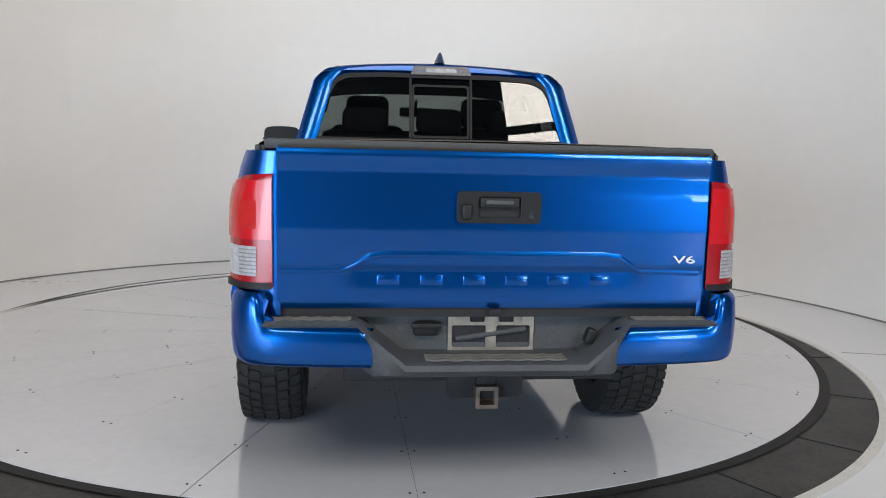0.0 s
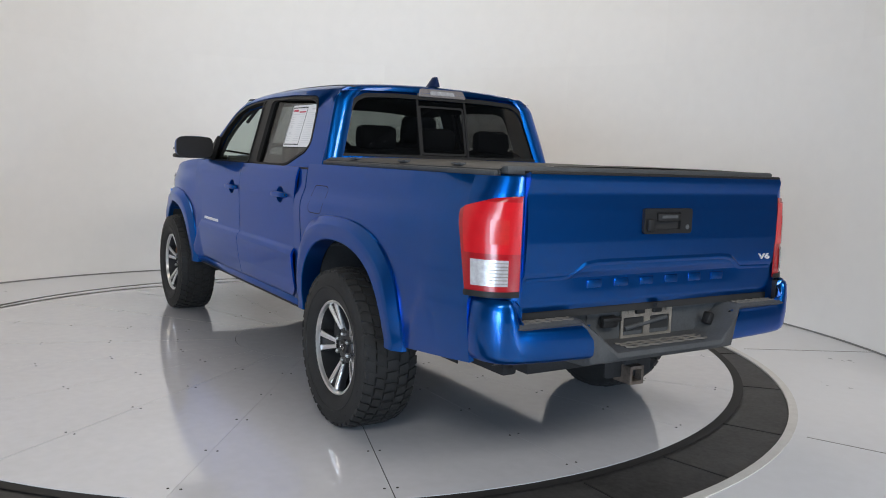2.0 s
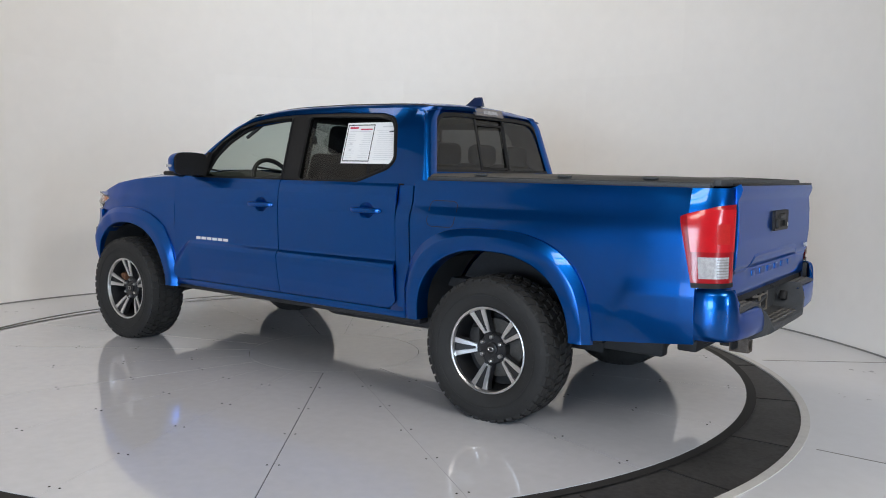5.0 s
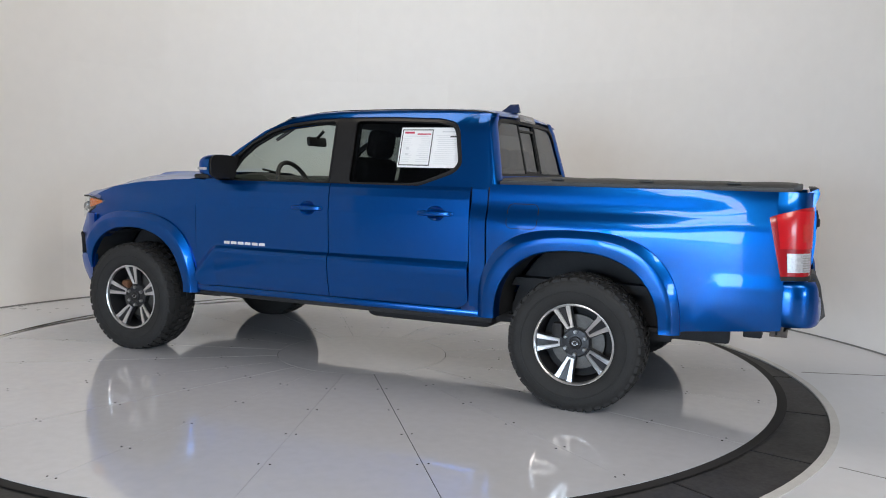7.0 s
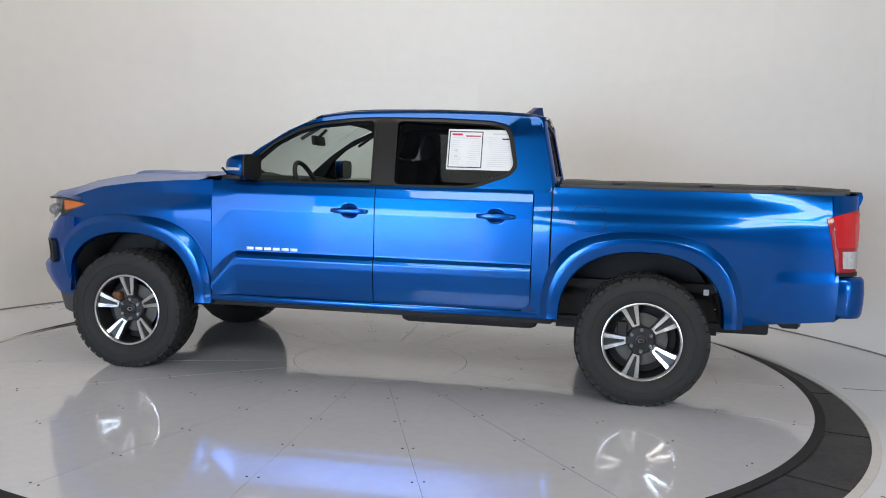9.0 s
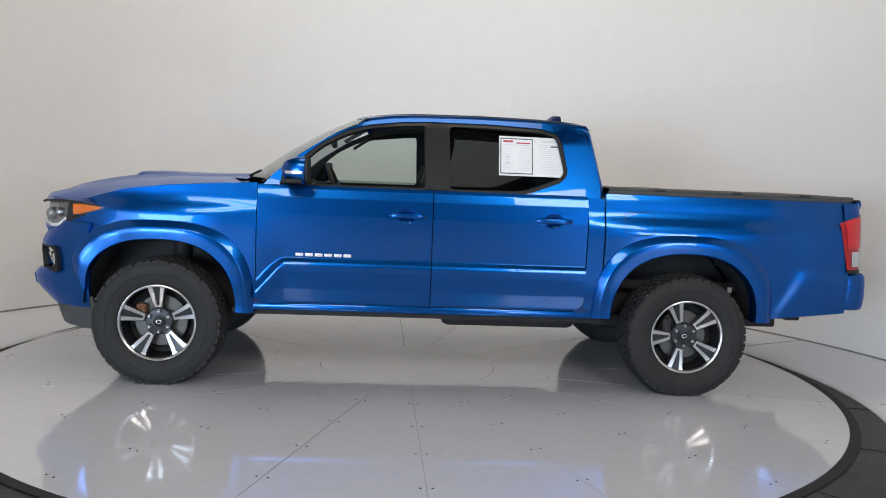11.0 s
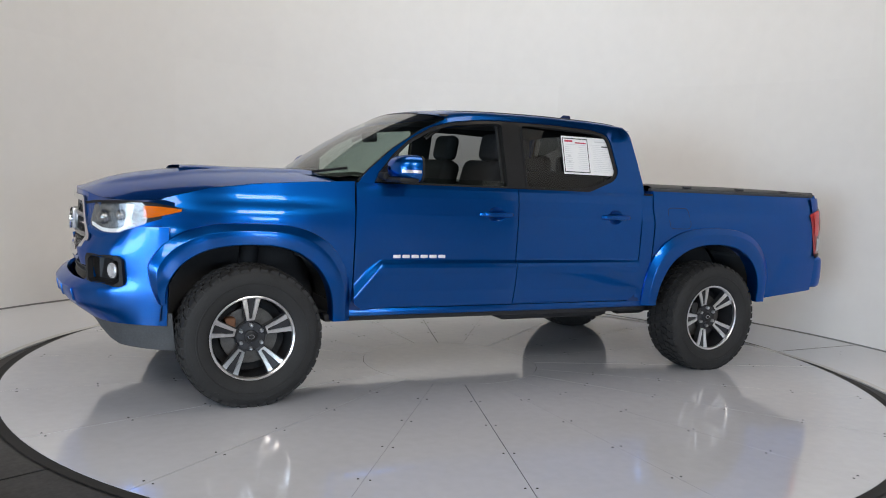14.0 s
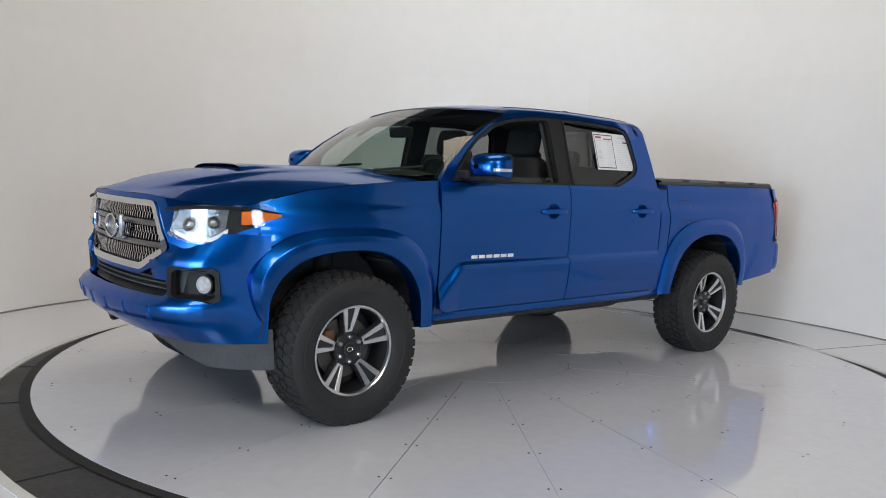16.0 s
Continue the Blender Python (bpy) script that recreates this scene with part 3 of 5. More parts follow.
def cab_back():
    """The wall behind the seats with its sliding window and high brake lamp."""
    lay = lambda o: (lambda a, b: (back_x(b) - o, a, b))
    out = [(cab_y(back_x(z), z, 0.014), z) for z in (1.22, 1.28, 1.34, 1.42, 1.50, 1.56, 1.60, 1.63, 1.645)] + [(0.59, 1.668), (0.50, 1.682), (0.2, 1.69)]
    out = out + [(-a, b) for a, b in out[::-1]]
    win = [(0.70, 1.30), (0.655, 1.44), (0.565, 1.60), (0.50, 1.632), (0.3, 1.642)]
    win = win + [(-a, b) for a, b in win[::-1]]
    edge = {(round(a, 4), round(b, 4)) for a, b in out}
    bent = lambda a, b: (back_x(b) - 0.012 + (0.016 if (round(a, 4), round(b, 4)) in edge else 0), a, b)
    part("cab_back", flat([out, rounded(win, 0.02, 2)], bent, 0.03, (-1, 0, 0)), M_BLUE, truck, smooth=30)
    for s in (-1, 1):  # rounded corner between the flank and the back
        rows = []
        for z, n in ((1.20, 0), (1.25, 0), (1.30, 0), (1.36, 0), (1.42, 0), (1.50, 0), (1.56, 0), (1.60, 0), (1.625, 0), (1.645, 0.002), (1.660, 0.014), (1.672, 0.036)):
            e = lerp(z, (1.195, 1.27, 1.40, 1.50, 1.60, 1.645, 1.66, 1.672), (-1.058, -1.058, -1.038, -1.016, -0.994, -0.985, -0.972, -0.950))
            y, k = cab_y(e, min(z, 1.645)) - n, max(back_x(z), -1.10) - 0.0125
            rows.append([(e + 0.07, s * (y + 0.0270), z), (e + 0.025, s * (y + 0.0275), z), (e - 0.002, s * (y + 0.0235), z), (k + 0.002, s * (y + 0.010), z), (k - 0.008, s * (y - 0.010), z), (k - 0.012, s * (y - 0.035), z), (k - 0.010, s * (y - 0.06), z), (k - 0.002, s * (y - 0.08), z)])
        part("rear_pillar", grid(rows), M_BLUE, truck, smooth=60)
    part("rear_glass_seal", flat([rounded(inset(win, -0.012), 0.02, 2), rounded(inset(win, 0.012), 0.02, 2)], lay(0.016), 0.008, (-1, 0, 0)), M_BLACKTRIM, truck, "black rubber seal of the rear glass")
    for a, b, o in ((-0.69, -0.165, 0.006), (-0.160, 0.160, -0.004), (0.165, 0.69, 0.006)):
        def clip(y):
            return min(1.638, lerp(abs(y), (0.0, 0.3, 0.5, 0.565, 0.655, 0.70), (1.645, 1.642, 1.632, 1.60, 1.44, 1.30)))
        ys = span(a, b, 16)
        part("rear_pane", grid([[(back_x(1.30 + (clip(y) - 1.30) * j / 6) - o, y, 1.30 + (clip(y) - 1.30) * j / 6) for j in range(7)] for y in ys]), M_TINT, truck, "dark tinted rear glass pane", smooth=0)
    for y in (-0.163, 0.163):
        part("window_rail", grid([[(back_x(z) - o, y + w, z) for w, o in ((-0.007, 0.004), (-0.006, 0.012), (0.006, 0.012), (0.007, 0.004))] for z in (1.30, 1.45, 1.638)]), M_BLACKTRIM, truck, "black upright of the sliding rear window")
    part("window_frame", flat([rounded([(-0.155, 1.31), (0.155, 1.31), (0.155, 1.595), (-0.155, 1.595)], 0.02), rounded([(-0.143, 1.322), (0.143, 1.322), (0.143, 1.583), (-0.143, 1.583)], 0.015)], lay(0.0), 0.006), M_BLACKTRIM, truck, "black frame of the sliding pane")
    lamp = part("brake_lamp", flat([rounded([(-0.165, 1.648), (0.165, 1.648), (0.145, 1.694), (-0.145, 1.694)], 0.012)], lay(0.030), 0.04, (-1, 0, 0)), M_LAMPGREY, truck, "smoky clear high-mounted brake lamp")
    part("lens_bar", flat([rounded([(-0.085, 1.660), (0.085, 1.660), (0.08, 1.682), (-0.08, 1.682)], 0.006)], lay(0.033), 0.004, (-1, 0, 0)), M_CLEARLENS, lamp)


M_BRIGHTRED = material("bright_red_lens", (0.52, 0.018, 0.016), 0.22, spread=0.15, scale=40, coat=0.35)
M_LAMPGREY = material("lamp_grey", (0.20, 0.18, 0.18), 0.3, spread=0.3, scale=60, coat=0.4)


def windscreen():
    edge = [(1.03, 1.235), (0.955, 1.295), (0.79, 1.43), (0.60, 1.555), (0.43, 1.640)]
    rows = []
    for k, (x, z) in enumerate(edge):
        ye = y_glass(z) + 0.012
        bow = lerp(z, (1.235, 1.64), (0.22, 0.085))
        zz = lerp(z, (1.235, 1.64), (0.005, 0.034))
        rows.append([(x + bow * (1 - v * v), ye * v, z + zz * (1 - v * v)) for v in span(-1, 1, 16)])
    part("windscreen", grid(rows), M_GLASS, truck, "clear curved windscreen", smooth=60)
    part("windscreen_edge", grid([[(p[0] - 0.002, p[1], p[2] + 0.002), (p[0] - 0.028, p[1], p[2] + 0.012)] for p in rows[-1]]), M_BLACKTRIM, truck, "black windscreen top band")
    part("cowl", grid([[(p[0] + o, p[1], p[2] + h) for o, h in ((-0.03, -0.02), (0.0, 0.004), (0.10, 0.012))] for p in rows[0]]), M_BLACKTRIM, truck, "black cowl panel below the windscreen")
    for y in (0.42, -0.25):
        part("wiper", tube((1.17, y, 1.268), (1.06, y + 0.38 if y < 0 else y + 0.30, 1.30), 0.008, 8), M_BLACKTRIM, truck, "black wiper arm")


EDGE = [(1.16, 0.845, 1.222), (1.3, 0.842, 1.2165), (1.6, 0.832, 1.1935), (1.85, 0.802, 1.1595), (2.0, 0.772, 1.1195), (2.10, 0.745, 1.088), (2.20, 0.712, 1.080), (2.29, 0.660, 1.082), (2.36, 0.585, 1.092),
        (2.41, 0.48, 1.106), (2.435, 0.36, 1.112), (2.45, 0.18, 1.113), (2.455, 0.0, 1.113)]


def hood():
    cx = [1.16, 1.3, 1.6, 1.85, 2.0, 2.10, 2.20, 2.28, 2.34, 2.385, 2.415, 2.44, 2.455]
    rows = []
    for (ex, ey, ez), c in zip(EDGE, cx):
        zc = lerp(c, (1.16, 1.5, 1.8, 2.0, 2.15, 2.28, 2.37, 2.43, 2.455), (1.278, 1.278, 1.262, 1.240, 1.216, 1.186, 1.156, 1.130, 1.113))
        row = []
        for v in span(-1, 1, 40):
            s, a = (1 if v > 0 else -1), abs(v)
            lift = 0.014 * max(0.0, min(1.0, (0.52 - a) / 0.05)) * lerp(c, (1.16, 2.2, 2.42), (1, 0.8, 0))
            row.append((c + (ex - c) * a ** 2, s * ey * a, zc - 0.014 + lift + (ez - zc + 0.014 if c < 2.45 else 0) * a ** 2.5))
        rows.append(row)
    bm = grid(rows)
    h = part("hood", bm, M_BLUE, truck, smooth=45)
    # scoop with its dark mouth
    rows = []
    for k in range(13):
        t = k / 12
        x = 1.93 - 0.50 * t
        base = lerp(x, (1.16, 1.5, 1.8, 2.0), (1.278, 1.278, 1.262, 1.240)) - 0.010
        top = 0.028 * (1 - t) ** 1.2 + 0.002
        w = 0.30 - 0.05 * t
        rows.append([(x - (0.05 * (1 - abs(v)) if k == 0 else 0), w * v, base + top * (1 - abs(v) ** 6)) for v in span(-1, 1, 20)])
    part("hood_scoop", grid(rows), M_BLUE, h, "raised blue bonnet scoop", smooth=40)
    part("scoop_mouth", grid([[(1.925 - 0.045 * (1 - abs(v)), 0.27 * v, 1.232 + 0.018 * u * (1 - abs(v) ** 6)) for u in (0, 1)] for v in span(-1, 1, 16)]), M_BLACKTRIM, h, "dark grille in the scoop mouth", smooth=0)


def front_x(y):
    """How far forward the nose reaches at that half width."""
    return lerp(abs(y), (0, 0.18, 0.36, 0.48, 0.585, 0.66, 0.712, 0.745, 0.78, 0.81), (2.475, 2.470, 2.452, 2.425, 2.375, 2.305, 2.22, 2.12, 2.04, 1.98))


GRILLE = [(0.335, 0.748), (0.53, 0.862), (0.415, 1.085), (-0.415, 1.085), (-0.53, 0.862), (-0.335, 0.748)]


def nose():
    """Painted surround, chrome-framed mesh grille with its round badge."""
    lay = lambda o: (lambda a, b: (front_x(a) - (b - 0.75) * 0.06 + o, a, b))
    outer = [(0.0, 0.725), (0.30, 0.725), (0.50, 0.80), (0.585, 0.88), (0.585, 1.085), (0.48, 1.103), (0.36, 1.109), (0.0, 1.110)]
    outer = outer + [(-a, b) for a, b in outer[::-1] if a > 0]
    g = rounded(GRILLE, 0.03, 3)
    def fine(loop, n=6):
        out = []
        for i in range(len(loop)):
            p, q = Vector(loop[i]), Vector(loop[(i + 1) % len(loop)])
            m = max(1, int((q - p).length / 0.05))
            out += [tuple(p + (q - p) * j / m) for j in range(m)]
        return out
    part("grille_surround", flat([fine(outer), fine(g)], lay(0.0), 0.03), M_BLUE, truck, "blue painted nose panel", smooth=40)
    gr = part("grille", flat([fine(g)], lay(-0.05)), M_BLACKTRIM, truck, "dark mesh grille in a chrome frame", smooth=0)
    part("grille_frame", flat([fine(g), fine(rounded(inset(GRILLE, 0.034), 0.02, 3))], lay(0.012), 0.04), M_CHROME, gr, "satin chrome grille frame", smooth=30)
    def wide(z):
        return lerp(z, (0.748, 0.862, 1.085), (0.335, 0.53, 0.415)) - 0.03
    for z in (0.875, 0.975):
        w = wide(z)
        part("grille_bar", grid([[(front_x(y) - (z - 0.75) * 0.06 + o, y, z + h) for o, h in ((-0.04, -0.016), (-0.004, -0.013), (0.004, 0), (-0.004, 0.013), (-0.04, 0.016))] for y in span(-w, w, 24)]), M_GRILLEBAR, gr, "smoked chrome cross bar")
    slats = []
    for z0, z1 in ((0.785, 0.855), (0.895, 0.955), (0.995, 1.055)):
        for row in (0, 1):
            za, zb = z0 + (z1 - z0) * row / 2, z0 + (z1 - z0) * (row + 1) / 2
            w = wide((za + zb) / 2)
            n = int(2 * w / 0.026)
            for k in range(n):
                y = -w + (k + 0.5) * 2 * w / n
                slats.append((y, za, zb, 1 if row else -1))
    bm = bmesh.new()
    for y, za, zb, s in slats:
        x = front_x(y) - (za - 0.75) * 0.06 - 0.012
        q = [bm.verts.new(p) for p in ((x, y - 0.0045 + s * 0.006, za), (x, y + 0.0045 + s * 0.006, za), (x, y + 0.0045 - s * 0.006, zb), (x, y - 0.0045 - s * 0.006, zb))]
        q2 = [bm.verts.new(v.co + Vector((-0.02, 0, 0))) for v in q]
        bm.faces.new(q)
        for i in range(4):
            bm.faces.new((q[i], q[(i + 1) % 4], q2[(i + 1) % 4], q2[i]))
    tagged(part("grille_mesh", bm, M_CHROME, gr, "bright slanted grille mesh", smooth=0), kind="stuff")
    badge = torus(0.078, 0.010, 36)
    bmesh.ops.transform(badge, matrix=Matrix.Translation((front_x(0) + 0.012, 0, 0.935)) @ pose(0, 0, 0, 0, 90, 0) @ Matrix.Diagonal((0.72, 1.0, 1, 1)), verts=badge.verts)
    part("badge", badge, M_CHROME, gr, "oval chrome badge ring")
    part("badge_boss", box(front_x(0) - 0.012, 0, 0.935, 0.035, 0.15, 0.125, 0.04), M_CHROMEDARK, gr, "dark plain badge boss")


M_GRILLEBAR = material("smoked_chrome", (0.20, 0.20, 0.21), 0.22, metal=1.0, spread=0.08, scale=30)
M_CHROMEDARK = material("satin_grey_metal", (0.45, 0.45, 0.46), 0.30, metal=0.9, spread=0.1, scale=30)


def torus(R, r, n=36, m=10):
    return grid([[((R + r * math.cos(2 * math.pi * j / m)) * math.cos(2 * math.pi * k / n), (R + r * math.cos(2 * math.pi * j / m)) * math.sin(2 * math.pi * k / n), r * math.sin(2 * math.pi * j / m)) for j in range(m)] for k in range(n + 1)], closed=True)


NOSE_Y = (0.0, 0.18, 0.36, 0.48, 0.585, 0.66, 0.712, 0.745, 0.775, 0.80, 0.825, 0.842)


def nose_contour(y):
    """The nose seen from above, as far as the wheel opening."""
    return lerp(y, (0, 0.18, 0.36, 0.48, 0.585, 0.66, 0.712, 0.745, 0.775, 0.80, 0.825, 0.842), (2.475, 2.470, 2.452, 2.425, 2.385, 2.335, 2.285, 2.24, 2.19, 2.145, 2.09, 2.045))


BZ = (0.435, 0.46, 0.50, 0.54, 0.575, 0.60, 0.625, 0.645, 0.67, 0.695, 0.72, 0.75, 0.78, 0.81, 0.85, 0.89, 0.925, 0.95)


def front_bumper():
    """The wrapped front bumper: lower bar, dark intake, lamp pockets and painted corners."""
    def push(y, z):
        ay = abs(y)
        low = lerp(z, (0.435, 0.49, 0.53, 0.61, 0.632, 0.66), (-0.05, 0.03, 0.075, 0.092, 0.06, -0.005))
        up = lerp(z, (0.66, 0.72, 0.785, 0.825, 0.855, 0.90, 0.95), (0.0, 0.018, 0.036, 0.040, 0.012, -0.012, -0.045))
        return low * lerp(ay, (0, 0.55, 0.72, 0.80), (1, 0.85, 0.35, 0)) + up * lerp(ay, (0, 0.5, 0.7, 0.80), (1, 1, 0.8, 0))
    ys = []
    for a, b in zip(NOSE_Y, NOSE_Y[1:]):
        ys += [a + (b - a) * k / 4 for k in range(4)]
    ys.append(NOSE_Y[-1])
    ys = [-y for y in ys[:0:-1]] + ys
    bm = bmesh.new()
    vs = [[bm.verts.new((nose_contour(abs(y)) + push(y, z), y * lerp(z, (0.435, 0.6, 0.9), (0.985, 1, 1.005)), z)) for z in BZ] for y in ys]
    for i in range(len(ys) - 1):
        for j in range(len(BZ) - 1):
            ay, z = abs(ys[i] + ys[i + 1]) / 2, (BZ[j] + BZ[j + 1]) / 2
            if (ay < 0.46 and 0.645 < z) or (ay < 0.54 and 0.645 < z < 0.72):
                continue  # intake, and the nose panel above it
            if 0.56 <= ay < 0.735 and 0.645 < z < 0.78:
                continue  # lamp pocket
            if 0.46 <= ay < 0.56 and z > 0.78 and z > 0.80 + (ay - 0.46) * 0.8:
                continue
            bm.faces.new((vs[i][j], vs[i + 1][j], vs[i + 1][j + 1], vs[i][j + 1]))
    bmesh.ops.delete(bm, geom=[v for v in bm.verts if not v.link_faces], context="VERTS")
    bmesh.ops.recalc_face_normals(bm, faces=bm.faces)
    b = part("front_bumper", thick(bm, 0.02), M_BLUE, truck, smooth=38)
    rows = [[(nose_contour(abs(y)) - 0.045 + (0.03 if z < 0.66 else 0), y, z) for z in (0.63, 0.66, 0.70, 0.75, 0.80)] for y in span(-0.74, 0.74, 40)]
    part("intake", grid(rows), M_BLACKTRIM, b, "black lower intake", smooth=0)
    for z in (0.675, 0.70, 0.722):
        part("intake_slat", grid([[(nose_contour(abs(y)) - 0.02 + o, y, z + h) for o, h in ((-0.02, -0.004), (0.006, -0.003), (0.006, 0.003), (-0.02, 0.004))] for y in span(-0.50, 0.50, 24)]), M_GREYTRIM, b)
    for s in (-1, 1):
        lay = lambda o: (lambda a, c: (nose_contour(abs(a)) + o - 0.012 + lerp(c, (0.64, 0.72, 0.80), (0.0, 0.01, 0.012)), a, c))
        out = rounded([(s * 0.55, 0.640), (s * 0.742, 0.640), (s * 0.742, 0.784), (s * 0.555, 0.784)], 0.015, 3)
        inn = rounded([(s * 0.568, 0.654), (s * 0.730, 0.652), (s * 0.731, 0.773), (s * 0.585, 0.774)], 0.02, 3)
        pk = part("fog_pocket", flat([out, inn], lay(0.004), 0.03), M_BLACKTRIM, b, "black surround of the fog lamp", smooth=30)
        part("pocket_back", flat([out], lay(-0.035)), M_GREYTRIM, b, "dark back of the lamp pocket", smooth=0)
        fx = nose_contour(0.695)
        n = Vector((0.80, 0.45 * s, 0)).normalized()
        p = Vector((fx + 0.004, s * 0.695, 0.712))
        part("fog_lamp", join(tube(p - n * 0.03, p, 0.040, 24), tube(p, p + n * 0.006, 0.036, 24, 0.028)), M_CLEARLENS, b, "round clear fog lamp")
        part("fog_ring", tube(p - n * 0.035, p - n * 0.004, 0.047, 24), M_BLACKTRIM, b)
    # ribs that stand out of the lower bar
    for y in (-0.50, -0.30, -0.10, 0.10, 0.30, 0.50):
        z0 = 0.572
        part("bumper_rib", box(nose_contour(abs(y)) + 0.070 * lerp(abs(y), (0, 0.55), (1, 0.85)), y, z0 - 0.006, 0.034, 0.028, 0.072, 0.010, m=pose(0, 0, 0, 0, 12, 0)), M_BLUE, b, "raised upright rib on the lower bar")
    low = lambda y: lerp(abs(y), (0, 0.35, 0.66, 0.83), (0.43, 0.42, 0.315, 0.30))
    rows = [[(nose_contour(abs(y)) - 0.02 - (0.52 - z) * lerp(abs(y), (0.4, 0.8), (0.5, 0.12)), y * lerp(z, (0.3, 0.5), (0.975, 0.995)), z) for z in span(low(y), 0.50, 4)] for y in span(-0.842, 0.842, 56)]
    part("valance", thick(grid(rows), 0.012), M_GREYTRIM, truck, "grey plastic skirt under the front bumper", smooth=40)
    part("skid_plate", box(1.85, 0, 0.41, 0.62, 0.9, 0.02, 0.008), M_UNDER, truck, "black skid plate")


def headlamp(s):
    """Wrap-round headlamp: chrome bowl, projector, amber side marker, clear lens."""
    pts = [(0.545, 0.935, 1.058), (0.60, 0.915, 1.068), (0.64, 0.905, 1.072), (0.68, 0.900, 1.074), (0.71, 0.902, 1.076), (0.735, 0.925, 1.077), (0.755, 0.945, 1.077), (0.775, 0.965, 1.074), (0.795, 0.985, 1.068), (0.812, 1.008, 1.060), (0.824, 1.030, 1.048)]
    def fx(y):
        return lerp(y, (0.545, 0.60, 0.64, 0.68, 0.71, 0.735, 0.755, 0.775, 0.795, 0.812, 0.824), (2.425, 2.39, 2.36, 2.322, 2.285, 2.245, 2.20, 2.15, 2.095, 2.03, 1.965))
    def sheet(o, i0=0, i1=11, pad=0.0):
        rows = []
        for y, z0, z1 in pts[i0:i1]:
            x = fx(y)
            rows.append([(x + o * 0.85 - 0.02 * u, s * (y + o * 0.5 + 0.010), z0 + pad + (z1 - z0 - 2 * pad) * u) for u in span(0, 1, 5)])
        return grid(rows)
    lamp = part("headlamp", sheet(-0.03), M_BLACKTRIM, truck, "large clear headlamp with chrome inside and amber marker", smooth=50)
    part("reflector", sheet(-0.026, 0, 6, 0.016), M_HEADBOWL, lamp, "faceted chrome reflector", smooth=50)
    part("amber_marker", grid([[(fx(y) - 0.006, s * (y + 0.007), z0 + (z1 - z0) * u) for u in span(0, 1, 3)] for y, z0, z1 in ((0.768, 0.996, 1.053), (0.774, 0.993, 1.056), (0.782, 0.996, 1.056), (0.797, 1.006, 1.054), (0.811, 1.020, 1.050), (0.820, 1.034, 1.044))]), M_AMBER, lamp, "amber side marker")
    for y, z, r in ((0.625, 0.985, 0.040), (0.70, 1.00, 0.030)):
        bm = bmesh.new()
        bmesh.ops.create_uvsphere(bm, u_segments=18, v_segments=10, radius=r)
        bmesh.ops.translate(bm, vec=(fx(y) - 0.035, s * y, z), verts=bm.verts)
        part("projector", bm, M_HEADBOWL, lamp, "clear projector bulb")
    part("lamp_strip", grid([[(fx(y) - 0.010, s * (y), z + h) for h in (0, 0.020)] for y, z in ((0.575, 0.940), (0.61, 0.924), (0.64, 0.912), (0.68, 0.908), (0.708, 0.912), (0.728, 0.930), (0.745, 0.955))]), M_WHITELAMP, lamp, "white running light strip")
    part("lens", sheet(0.0), M_LENS, lamp, "clear lens", smooth=50)
    # a black strip draws the shadow line under the bonnet edge
    part("lamp_shadow_line", grid([[(fx(y) + 0.004, s * (y + 0.003), z1 + 0.001), (fx(y) - 0.002, s * y, z1 - 0.012)] for y, z0, z1 in pts]), M_BLACKTRIM, lamp, "black strip as the shadow line over the lamp")
    # painted strip between the bonnet edge and the lamp, and filler under it
    part("lamp_brow", grid([[(ex, s * ey, ez - 0.002), (fx(max(0.545, min(0.812, y))) - 0.012, s * (y + 0.010), z1 + 0.002)] for (ex, ey, ez), (y, z1) in zip(EDGE[4:10], ((0.812, 1.056), (0.785, 1.072), (0.745, 1.077), (0.69, 1.076), (0.61, 1.070), (0.535, 1.060)))]), M_BLUE, truck, "blue strip above the headlamp")
    rows = []
    for y, z0, z1 in pts:
        rows.append([(fx(y) - 0.01, s * (y - 0.004), z0 - 0.035 + 0.038 * u) for u in (0, 1)])
    part("lamp_panel", grid(rows), M_BLUE, truck, "blue panel under the headlamp")


M_HEADBOWL = material("lamp_bowl_chrome", (0.30, 0.31, 0.32), 0.26, metal=0.9, spread=0.5, scale=40, bump=0.8, bump_scale=38)
M_WHITELAMP = material("white_lamp_strip", (0.88, 0.88, 0.88), 0.2, spread=0.02, coat=0.5)


